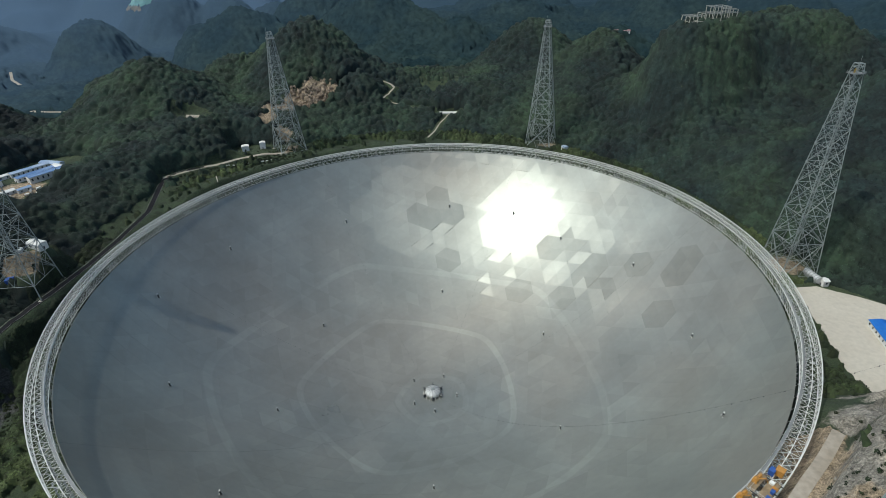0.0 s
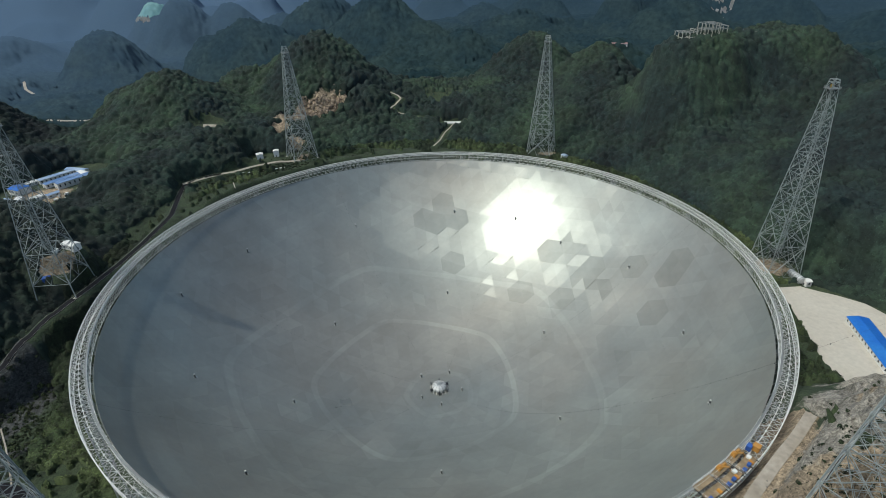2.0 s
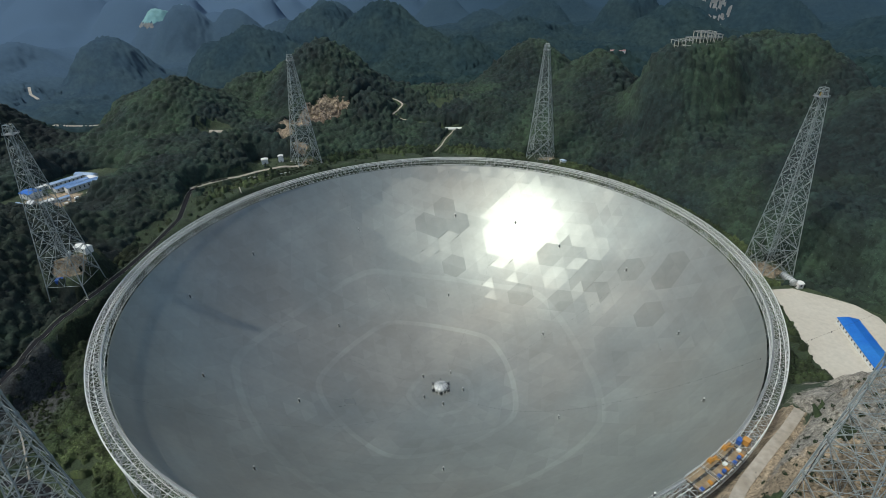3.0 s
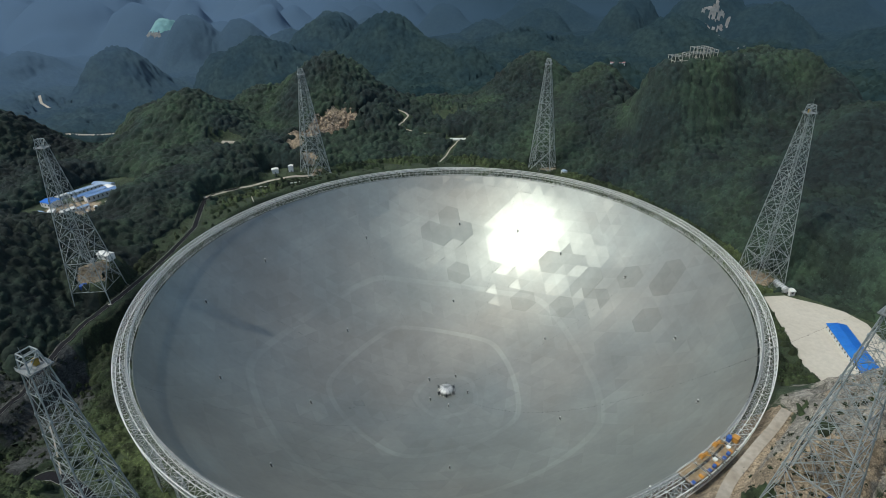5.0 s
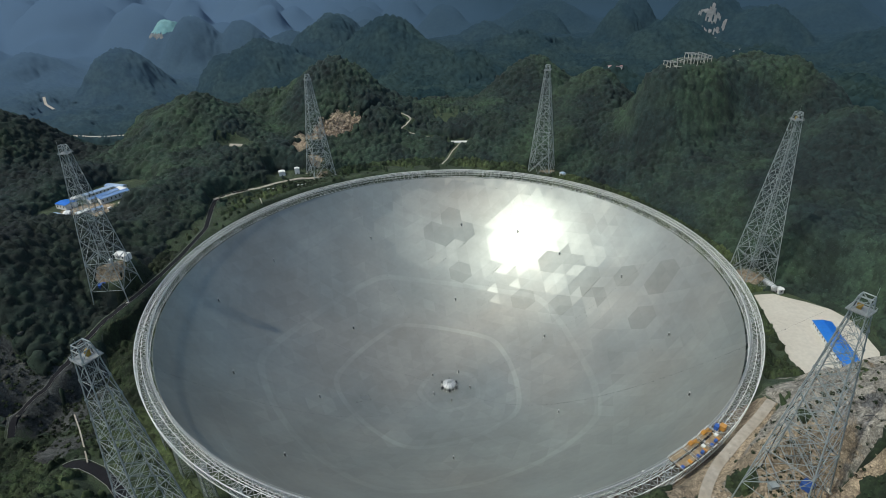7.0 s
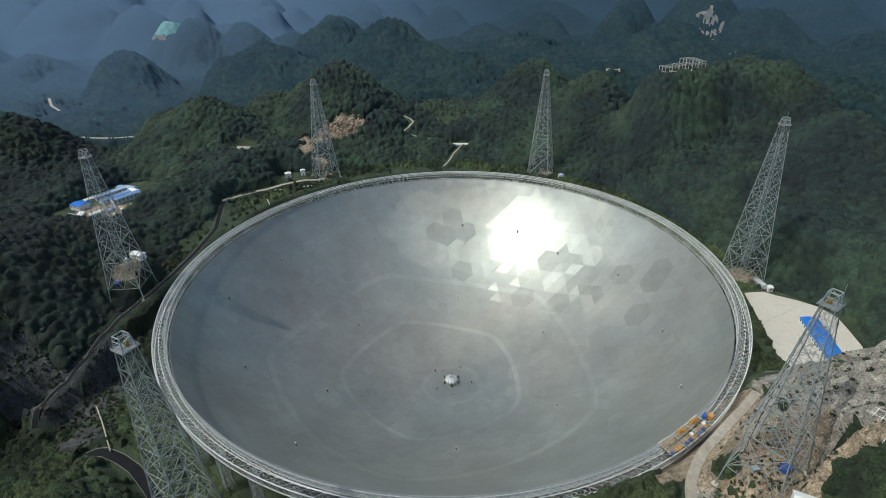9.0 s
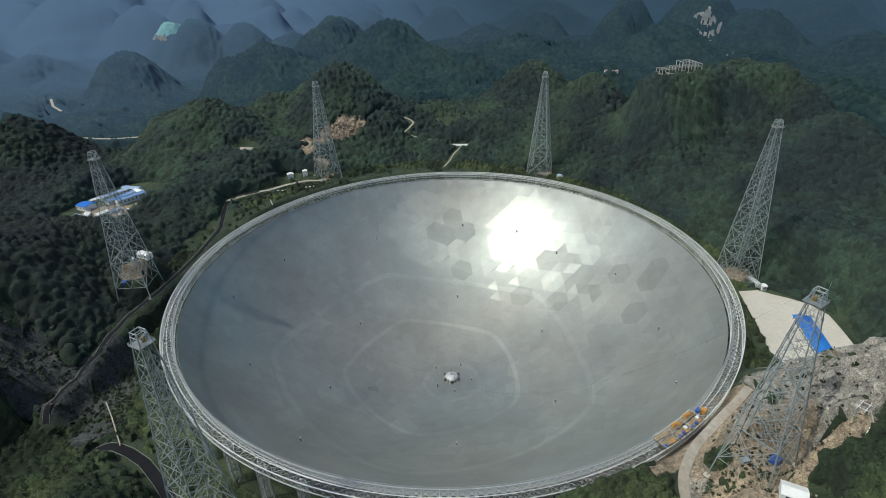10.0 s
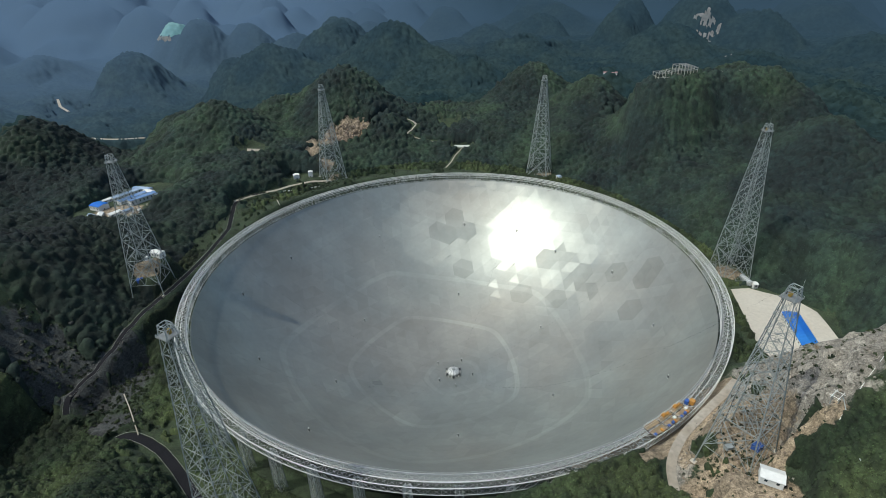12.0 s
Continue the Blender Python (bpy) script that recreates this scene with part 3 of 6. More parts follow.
def covers(x, y):
    """Where the ground shows grey rock, tan rock, grass or rock coloured as if in shade."""
    rock = np.maximum.reduce([blob(x, y, 226, -238, 60, 34, -30), blob(x, y, 205, -240, 34, 40), blob(x, y, 270, -215, 60, 34, -20), blob(x, y, 262, -182, 70, 26, -22), blob(x, y, 300, -175, 56, 40, -40), blob(x, y, 285, -152, 52, 22, -20), blob(x, y, 282, -144, 62, 14, -5), blob(x, y, 225, -178, 30, 16, -40), blob(x, y, 264, -172, 44, 28, -40), blob(x, y, 215, -235, 40, 30), blob(x, y, 172, -222, 46, 20, 45), blob(x, y, 160, -228, 62, 13, 46), blob(x, y, 205, -205, 44, 20, 45),
                              blob(x, y, 180, -205, 30, 14, 45), blob(x, y, 268, 368, 14, 12) * 0.7])
    tan = np.maximum.reduce([blob(x, y, -158, 352, 52, 26, 20), blob(x, y, -200, 300, 18, 20), blob(x, y, 150, -270, 26, 16), blob(x, y, 180, -272, 26, 12), blob(x, y, 160, -276, 42, 17, 5), blob(x, y, 165, -253, 20, 18) * 0.9, blob(x, y, 225, -190, 20, 12, -40) * 0.8,
                             blob(x, y, 142, 268, 20, 12) * 0.8, blob(x, y, -165, 250, 16, 22) * 0.7, blob(x, y, 301, 20, 20, 20) * 0.9, blob(x, y, -196, 328, 32, 22) * 0.8, blob(x, y, -178, 278, 22, 14) * 0.75, blob(x, y, -410, 128, 40, 36, 20) * 0.9, blob(x, y, -306, -10, 17, 9, 40), blob(x, y, 165, -246, 38, 30), blob(x, y, 162, -291, 44, 16), ring_strip(x, y, -66, -40, 276)])
    grass = np.maximum.reduce([ring_strip(x, y, 118, 168, 303), ring_strip(x, y, 124, 150, 322), ring_strip(x, y, 84, 119, 284), blob(x, y, -225, -190, 30, 45) * 0.9, blob(x, y, 268, -90, 10, 60, 15), blob(x, y, -285, 286, 30, 18), blob(x, y, 20, 440, 60, 60) * 0.8,
                               blob(x, y, -1150, 1150, 90, 120) * 0.7, blob(x, y, -40, 275, 120, 9)])
    # cliff shade painted as dark rock; the last two are plain darker stone
    shaded_rock = np.maximum.reduce([blob(x, y, -300, -112, 32, 34, 15), blob(x, y, -348, -112, 62, 32, -12), blob(x, y, -296, -86, 30, 16, -35), blob(x, y, -294, -155, 30, 18, -20), blob(x, y, -270, -150, 18, 24) * 0.9])
    shrubs = np.maximum.reduce([blob(x, y, 204, -300, 34, 23, -8), blob(x, y, 190, -288, 20, 12, -40), blob(x, y, 152, -242, 8, 5, -40)])
    rock, tan = rock * np.clip(1.3 - 2.2 * shrubs, 0, 1), tan * np.clip(1.3 - 2.2 * shrubs, 0, 1)
    return rock, tan, grass, shaded_rock


def build_ground():
    u = np.linspace(-1, 1, 521)
    line = 520 * u + 1080 * u ** 5
    gx, gy = np.meshgrid(line, line + 60)
    gz = land(gx, gy)
    n = len(line)
    verts = np.stack([gx, gy, gz], -1).reshape(-1, 3)
    i = np.arange(n * n).reshape(n, n)
    quads = np.stack([i[:-1, :-1], i[:-1, 1:], i[1:, 1:], i[1:, :-1]], -1).reshape(-1, 4)
    me = quad_mesh("ground", verts, quads, GROUND)
    for key, value in zip(("rock", "tan", "grass", "shaded_rock"), covers(verts[:, 0], verts[:, 1])):
        at = me.attributes.new(key, "FLOAT", "POINT")
        at.data.foreach_set("value", np.ascontiguousarray(value, dtype=np.float32))
    me.materials.append(LEAF_HAZED)
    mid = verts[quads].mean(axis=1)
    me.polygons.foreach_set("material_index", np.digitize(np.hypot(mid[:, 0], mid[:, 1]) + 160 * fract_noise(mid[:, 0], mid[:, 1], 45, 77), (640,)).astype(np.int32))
    me.polygons.foreach_set("use_smooth", [True] * len(me.polygons))
    tagged(new("ground", me), "steep karst valley floor with rock and grass", "ground", kind="structure")


def quad_mesh(name, verts, quads, material):
    me = bpy.data.meshes.new(name)
    me.vertices.add(len(verts))
    me.vertices.foreach_set("co", np.ascontiguousarray(verts, dtype=np.float32).ravel())
    me.loops.add(quads.size)
    me.loops.foreach_set("vertex_index", np.ascontiguousarray(quads, dtype=np.int32).ravel())
    me.polygons.add(len(quads))
    me.polygons.foreach_set("loop_start", np.arange(0, quads.size, quads.shape[1], dtype=np.int32))
    me.materials.append(material)
    me.update(calc_edges=True)
    return me


def far_cones():
    rng = np.random.RandomState(11)
    cones = [(rng.uniform(-4300, 4300), rng.uniform(-4300, 4300), rng.uniform(70, 170), rng.uniform(90, 200)) for _ in range(520)]
    cones = [c for c in cones if not (1500 > math.hypot(c[0], c[1] - 60)) and not (-1500 < c[0] < 900 and 0 < c[1] < 2100)]
    for c in ((-960, 1780, 188, 125), (-1085, 1870, 138, 130), (860, 1440, 190, 150), (-780, 1830, 120, 130), (-349, 1510, 212, 150), (-150, 1560, 160, 150), (589, 1430, 172, 96), (670, 1600, 185, 110), (-1500, 1600, 55, 150)):
        cones.append(c)
    for c in ((-1900, 1700, 190, 190), (-1750, 2300, 230, 220), (-1350, 2200, 190, 170), (150, 1650, 110, 160), (380, 1800, 120, 150), (980, 1300, 130, 150), (1150, 1050, 110, 140), (-560, 1720, 90, 140)):
        cones.append(c)
    return cones


CONES = far_cones()


def far_land(x, y):
    """Height of the hills behind the valley."""
    r = np.hypot(x, y - 60)
    z = -115 + 45 * smooth01((x + 200) / 900) + (r - 1390) * 0.032 + 170 * smooth01((r - 3300) / 1500)
    acc = np.exp(z / 12.0)
    for cx, cy, h, w in CONES:
        d2 = ((x - cx) ** 2 + (y - cy) ** 2) / (w * w)
        near = d2 < 9
        if near.any():
            acc[near] += np.exp((z[near] + h * np.exp(-0.85 * d2[near]) - 25 * d2[near]) / 12.0)
    z = 12.0 * np.log(acc) + fract_noise(x, y, 240, 6) * 60 + np.abs(fract_noise(x, y, 120, 7)) * 32 + fract_noise(x, y, 48, 8) * 14 + np.abs(fract_noise(x, y, 24, 9)) * 6
    edge = smooth01((r - 1390) / 70)
    near = r < 1465
    z[near] = land(x[near], y[near]) * (1 - edge[near]) + z[near] * edge[near] - 1.5
    return z


def build_backdrop(name, r0, r1, rings, material, label):
    """Karst cones far behind the valley, out to the horizon."""
    ang = np.radians(np.concatenate([np.linspace(30, 150, 640, endpoint=False), np.linspace(150, 390, 240, endpoint=False)]))
    rad = r0 * (r1 / r0) ** np.linspace(0, 1, rings)
    a, r = np.meshgrid(ang, rad)
    x, y = r * np.cos(a), r * np.sin(a) + 60
    z = far_land(x, y)
    n, m = len(ang), len(rad)
    i = np.arange(n * m).reshape(m, n)
    j = np.roll(i, -1, axis=1)
    quads = np.stack([i[:-1], j[:-1], j[1:], i[1:]], -1).reshape(-1, 4)[:, ::-1]
    me = quad_mesh(name, np.stack([x, y, z], -1).reshape(-1, 3), quads, material)
    me.polygons.foreach_set("use_smooth", [True] * len(me.polygons))
    tagged(new(name, me), label, "hills", kind="structure")


def no_trees(x, y):
    r = np.hypot(x, y)
    bare = ((r < 267) & ~((y < -120) & (x < 90) & (r > 257))) | ((r < 277) & (y > 0) & (fract_noise(x, y, 7, 24) < 0.15))
    for s in FLATS:
        if s[8]:
            d, _ = strip_distance(x, y, s)
            bare |= d < s[6] + (3.0 if s[6] < 6 else 1.5)
    inside = np.zeros(x.shape, bool)
    for (x0, y0), (x1, y1) in zip(YARD, YARD[1:] + YARD[:1]):
        inside ^= ((y0 > y) != (y1 > y)) & (x < x0 + (y - y0) * (x1 - x0) / (y1 - y0 + 1e-9))
    bare |= inside | (np.hypot(x + 299, y - 5) < 9)
    rock, tan, grass, shaded_rock = covers(x, y)
    wob = fract_noise(x, y, 16, 21) * 0.35 + fract_noise(x, y, 6, 22) * 0.3
    tuft = fract_noise(x, y, 4.5, 25) > 0.42
    bare |= (rock + wob > 0.5) | ((tan + wob > 0.48) & ~((fract_noise(x, y, 4.5, 26) > 0.42) & (y < 0))) | ((shaded_rock + wob * 1.5 > 0.5) & ~tuft)
    bare |= (x > 205) & (x < 335) & (y < -138) & (y > -218 - 0.1 * (x - 205)) & (wob < 0.22)
    bare |= (grass + wob > 0.45) & (fract_noise(x, y, 5, 23) < 0.2)
    return bare


def canopy_ground(x, y):
    """The land, and beyond it the hills, as one surface."""
    r = np.hypot(x, y - 60)
    z = np.empty_like(r)
    near = r < 1392
    z[near] = land(x[near], y[near])
    z[~near] = far_land(x[~near], y[~near])
    cone = np.hypot(x + 985, y - 1290) < 330
    z[cone] = np.maximum(z[cone], land(x[cone], y[cone]))
    return z


def crowns(x, y, cell, seed):
    """Height of a closed canopy: the tallest of the jittered, uneven crowns that reach a place."""
    rng = np.random.RandomState(seed)
    jx, jy, size, tall = rng.uniform(0.1, 0.9, (128, 128)), rng.uniform(0.1, 0.9, (128, 128)), rng.uniform(0.38, 0.85, (128, 128)), rng.uniform(0.3, 1.0, (128, 128))
    u, v = x / cell + 500.0, y / cell + 500.0
    i, j = np.floor(u).astype(int), np.floor(v).astype(int)
    best, own, shade = np.zeros(x.shape), np.ones(x.shape), rng.uniform(0.62, 1.38, (128, 128))
    for a in (-1, 0, 1):
        for b in (-1, 0, 1):
            p, q = (i + a) % 128, (j + b) % 128
            d2 = ((u - i - a - jx[p, q]) ** 2 + (v - j - b - jy[p, q]) ** 2) / size[p, q] ** 2
            here = tall[p, q] * np.sqrt(np.clip(1 - d2, 0, 1))
            own = np.where(here > best, shade[p, q], own)
            best = np.maximum(best, here)
    return best * cell, own


def build_canopy(name, material, label, x, y, step, want, cells, tall, leaf, share, near_ring, seed):
    """A closed cover of crowns on the slopes, with loose leaf clumps over it."""
    r = np.hypot(x, y)
    bare = no_trees(x, y)
    hills_z = land(x, y)
    swell = 1 + 0.7 * fract_noise(x, y, 70, 31)
    # crowns are set out along the slope, not in plan
    k = 1 + 0.7 * hills_z / r
    large, tone_large = crowns(x * k, y * k, cells[0], seed)
    small, tone_small = crowns(x * k, y * k, cells[1], seed + 1)
    rise = (np.maximum(large * 0.92, small * 0.8) + fract_noise(x * k, y * k, cells[0] * 0.4, seed + 2) * cells[0] * 0.27) * tall
    tone = np.where(large * 1.1 > small * 0.9, tone_large, tone_small) * (1 + 0.5 * fract_noise(x, y, 30, 36))
    # shade on the west slopes, painted into the tone of the trees
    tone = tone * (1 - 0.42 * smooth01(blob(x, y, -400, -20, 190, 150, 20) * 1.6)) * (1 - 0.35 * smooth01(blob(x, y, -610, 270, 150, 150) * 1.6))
    edge = np.clip((r - near_ring) / 8, 0.25, 1)
    gy_, gx_ = np.gradient(hills_z, step)
    lean = 1 / np.sqrt(1 + gx_ ** 2 + gy_ ** 2)
    rise = np.where(bare, -1.5, 0.3 + rise * swell * edge)
    gx_, gy_ = np.clip(gx_, -1.5, 1.5), np.clip(gy_, -1.5, 1.5)
    z = hills_z + rise * (0.4 + 0.6 * lean)
    x, y = x - rise * lean * gx_ * 0.6, y - rise * lean * gy_ * 0.6
    n, m = x.shape[1], x.shape[0]
    i = np.arange(n * m).reshape(m, n)
    keep = (want[:-1, :-1] & ~(bare[:-1, :-1] & bare[1:, :-1] & bare[:-1, 1:] & bare[1:, 1:])).ravel()
    quads = np.stack([i[:-1, :-1], i[:-1, 1:], i[1:, 1:], i[1:, :-1]], -1).reshape(-1, 4)[keep]
    used, quads = np.unique(quads, return_inverse=True)
    verts = np.stack([x, y, z], -1).reshape(-1, 3)[used]
    quads = quads.reshape(-1, 4)
    me = quad_mesh(name, verts, quads, material)
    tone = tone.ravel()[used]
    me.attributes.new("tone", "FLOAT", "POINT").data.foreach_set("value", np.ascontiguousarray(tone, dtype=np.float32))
    me.polygons.foreach_set("use_smooth", [True] * len(me.polygons))
    tagged(new(name, me), label, name, kind="stuff")
    # leaf clumps
    rng = np.random.RandomState(seed + 12)
    pick = np.concatenate([quads, quads])
    pick = pick[(rng.rand(len(pick)) < share) & (rise.ravel()[used][pick].min(axis=1) > leaf)]
    c = verts[pick[:, 0]] * 0.5 + verts[pick[:, 2]] * 0.5
    nor = np.cross(verts[pick[:, 1]] - verts[pick[:, 0]], verts[pick[:, 3]] - verts[pick[:, 0]])
    nor /= np.linalg.norm(nor, axis=1, keepdims=True)
    c = c + rng.uniform(-0.5, 0.5, c.shape) * step + nor * leaf * 0.5
    nor = nor + rng.normal(0, 0.4, nor.shape)
    nor /= np.linalg.norm(nor, axis=1, keepdims=True)
    t1 = np.cross(nor, rng.normal(size=nor.shape))
    t1 /= np.linalg.norm(t1, axis=1, keepdims=True)
    t2 = np.cross(nor, t1)
    h = leaf * rng.uniform(0.6, 1.3, (len(c), 1))
    q = np.stack([c + t1 * h, c - t1 * h * 0.5 + t2 * h * 0.87, c - t1 * h * 0.5 - t2 * h * 0.87], 1).reshape(-1, 3)
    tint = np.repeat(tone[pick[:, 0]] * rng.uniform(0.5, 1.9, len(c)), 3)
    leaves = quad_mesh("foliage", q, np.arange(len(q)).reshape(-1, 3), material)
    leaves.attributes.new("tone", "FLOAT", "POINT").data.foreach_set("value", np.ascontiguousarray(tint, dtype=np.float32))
    tagged(new("foliage", leaves), "loose green leaf clumps over the " + name, "foliage", kind="stuff")


def near_slopes(x, y):
    """Where shrubs, not high forest, cover the ground: along the ring and on the slopes under the camera."""
    return (y < -215) | (np.hypot(x, y) < 299) | ((x > 150) & (y < -118 - 0.1 * (x - 260))) | ((x < -190) & (y < -135))


def build_woods():
    x, y = np.meshgrid(np.arange(-735, 735, 1.45), np.arange(-216, 660, 1.45))
    want = (patch(x, y) < 668) & (np.hypot(x, y) < 745) & (y > 0.16 * np.abs(x) - 260) & ~near_slopes(x, y)
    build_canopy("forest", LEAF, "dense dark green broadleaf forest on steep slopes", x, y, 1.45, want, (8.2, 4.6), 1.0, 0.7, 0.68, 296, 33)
    x, y = np.meshgrid(np.arange(-420, 420, 1.0), np.arange(-345, 300, 1.0))
    r = np.hypot(x, y)
    want = near_slopes(x, y) & (r < 470) & (r > 256) & (y > np.where(x > 90, -345, -345 + 0.25 * np.abs(x + 80)))
    build_canopy("undergrowth", LEAF_NEAR, "tangled green shrubs and low trees round the ring", x, y, 1.0, want, (5.4, 3.0), 1.35, 0.62, 0.95, 262, 53)


def build_far_canopy():
    """The closed tree cover of the distant hills, crown by crown too small to tell apart."""
    ang = np.radians(np.linspace(14, 166, 880))
    rad = np.concatenate([np.arange(590, 900, 3.4), np.arange(900, 1400, 4.6), np.arange(1400, 2140, 7.0)])
    a, r = np.meshgrid(ang, rad)
    x, y = r * np.cos(a), r * np.sin(a) + 60
    deep = smooth01((r - 700) / 500)
    z = canopy_ground(x, y) + crowns(x, y, 9.5, 66)[0] * 1.1 + deep * (1 - 0.6 * smooth01((r - 1250) / 500)) * (3.0 + fract_noise(x, y, 14, 61) * 8 + np.abs(fract_noise(x, y, 24, 62)) * 12)
    open_land = (fract_noise(x, y, 150, 64) > 0.3) & (fract_noise(x, y, 40, 65) > 0.0) & (np.hypot(x + 1060, y - 1850) > 240) & (r < 1380) & (x > -900)
    z = np.where((patch(x, y) < 650) | open_land | no_trees(x, y), z - 14, z)
    for s in FLATS:
        if s[0] < -600:
            d, _ = strip_distance(x, y, s)
            z = np.where(d < 9, z - 7, z)
    n, m = len(ang), len(rad)
    i = np.arange(n * m).reshape(m, n)
    quads = np.stack([i[:-1, :-1], i[1:, :-1], i[1:, 1:], i[:-1, 1:]], -1).reshape(-1, 4)
    verts = np.stack([x, y, z], -1).reshape(-1, 3)
    me = quad_mesh("far_forest", verts, quads, LEAF_HAZED)
    for m_ in (BARE_PALE, GREEN_NET):
        me.materials.append(m_)
    mid = verts[quads].mean(axis=1)
    mx, my = mid[:, 0], mid[:, 1]
    idx = np.zeros(len(mx), np.int32)
    rag = fract_noise(mx, my, 22, 78) * 0.9 + fract_noise(mx, my, 8, 79) * 0.7
    idx[(fract_noise(mx, my, 13, 91) * 1.3 + fract_noise(mx * 1.6, my, 8, 92) > 0.12) & (blob(mx, my, 828, 1325, 44, 42) + rag * 0.5 > 0.45)] = 1
    idx[(blob(mx, my, 676, 858, 11, 13) + rag > 0.55) & (blob(mx, my, 676, 858, 11, 13) > 0.1)] = 1
    screen = blob(mx, my, -1045, 1865, 150, 100, 20) + rag * 0.25 > 0.35
    idx[screen & (mid[:, 2] > 24)] = 2
    idx[screen & (mid[:, 2] <= 22) & (mid[:, 2] > 8) & (mx < -1085)] = 1
    idx[blob(mx, my, -1300, 1945, 34, 18, -40) + rag * 0.6 > 0.6] = 1
    me.polygons.foreach_set("material_index", idx)
    tagged(new("far_forest", me), "hazy blue-green forest covering the distant karst hills", "forest", kind="stuff")


def patch(x, y):
    return np.hypot(x, y) + 160 * fract_noise(x, y, 45, 77)


def build_rubble(name, cx, cy, rx, ry, turn, count, size, material, label, seed):
    """Broken blocks lying on a slope."""
    rng = np.random.RandomState(seed)
    c, s = math.cos(radians(turn)), math.sin(radians(turn))
    u, v = rng.normal(0, 0.42, count), rng.normal(0, 0.42, count)
    x, y = cx + u * rx * c - v * ry * s, cy + u * rx * s + v * ry * c
    z = land(x, y)
    h = size * rng.uniform(0.4, 1.5, count) ** 1.4
    box = np.array([(-1, -1, -1), (1, -1, -1), (1, 1, -1), (-1, 1, -1), (-1, -1, 1), (1, -1, 1), (1, 1, 1), (-1, 1, 1)], float) * 0.5
    pts = box[None] * h[:, None, None] * rng.uniform(0.5, 1.3, (count, 1, 3)) + rng.normal(0, 0.14, (count, 8, 3)) * h[:, None, None]
    a = rng.uniform(0, 6.28, count)
    px = pts[..., 0] * np.cos(a)[:, None] - pts[..., 2] * np.sin(a)[:, None]
    pz = pts[..., 0] * np.sin(a)[:, None] + pts[..., 2] * np.cos(a)[:, None]
    verts = np.stack([px + x[:, None], pts[..., 1] + y[:, None], pz + z[:, None] + 0.2 * h[:, None]], -1).reshape(-1, 3)
    f = np.array([(0, 3, 2, 1), (4, 5, 6, 7), (0, 1, 5, 4), (1, 2, 6, 5), (2, 3, 7, 6), (3, 0, 4, 7)])
    quads = (np.arange(count)[:, None, None] * 8 + f[None]).reshape(-1, 4)
    tagged(new(name, quad_mesh(name, verts, quads, material)), label, "rubble", kind="stuff")


def build_scrub(name, cx, cy, rx, ry, turn, count, size, label, seed):
    """Low bushes scattered over bare ground, each a tuft of leaf clumps."""
    rng = np.random.RandomState(seed)
    c, s = math.cos(radians(turn)), math.sin(radians(turn))
    u, v = rng.normal(0, 0.5, count), rng.normal(0, 0.5, count)
    x, y = cx + u * rx * c - v * ry * s, cy + u * rx * s + v * ry * c
    free = np.hypot(x, y) > 268
    for f in FLATS:
        if f[6] < 6 and f[8]:
            free &= strip_distance(x, y, f)[0] > f[6] + 1.5
    x, y = x[free], y[free]
    size = size * rng.uniform(0.45, 1.5, len(x))
    per = 26
    way = rng.normal(size=(len(x), per, 3)) * (1, 1, 0.7)
    way /= np.linalg.norm(way, axis=2, keepdims=True)
    way[..., 2] = np.abs(way[..., 2])
    mid = np.stack([x, y, land(x, y)], -1)[:, None] + way * (size[:, None, None] * rng.uniform(0.5, 1.0, (len(x), per, 1)))
    nor = way + rng.normal(0, 0.4, way.shape)
    t1 = np.cross(nor, rng.normal(size=nor.shape))
    t1 /= np.linalg.norm(t1, axis=2, keepdims=True)
    t2 = np.cross(nor, t1)
    t2 /= np.linalg.norm(t2, axis=2, keepdims=True)
    h = size[:, None, None] * rng.uniform(0.3, 0.55, (len(x), per, 1))
    q = np.stack([mid + t1 * h, mid - t1 * h * 0.5 + t2 * h * 0.87, mid - t1 * h * 0.5 - t2 * h * 0.87], 2).reshape(-1, 3)
    me = quad_mesh(name, q, np.arange(len(q)).reshape(-1, 3), LEAF_NEAR)
    tone = np.repeat(rng.uniform(0.5, 1.2, len(x)), per * 3) * np.repeat(rng.uniform(0.6, 1.35, len(x) * per), 3)
    me.attributes.new("tone", "FLOAT", "POINT").data.foreach_set("value", np.ascontiguousarray(tone, dtype=np.float32))
    tagged(new(name, me), label, "scrub", kind="stuff")


def ribbon(name, pts, width, material, label, lift=0.35, step=4.0):
    """A road laid on the ground, with some thickness."""
    fine = []
    for a, b in zip(pts, pts[1:]):
        k = max(1, int(math.dist(a, b) / step))
        fine += [Vector(a).lerp(Vector(b), i / k) for i in range(k)]
    fine.append(Vector(pts[-1]))
    for _ in range(3):
        fine = [fine[0]] + [(fine[i - 1] + fine[i] * 2 + fine[i + 1]) / 4 for i in range(1, len(fine) - 1)] + [fine[-1]]
    v, f = [], []
    for i, p in enumerate(fine):
        d = (fine[min(i + 1, len(fine) - 1)] - fine[max(i - 1, 0)]).to_2d().normalized()
        side = Vector((-d.y, d.x, 0)) * width / 2
        zz = max(float(land(q.x, q.y)) for q in (p - side, p, p + side)) + lift
        for q, dz in ((p - side * 1.05, -1.2), (p - side, 0), (p + side, 0), (p + side * 1.05, -1.2)):
            v.append((q.x, q.y, zz + dz))
    for i in range(len(fine) - 1):
        for k in range(3):
            f.append((4 * i + k, 4 * i + 4 + k, 4 * i + 5 + k, 4 * i + 1 + k))
    ob = new(name, mesh_of(name, v, [q[::-1] for q in f], material))
    return tagged(ob, label, "road", kind="structure")


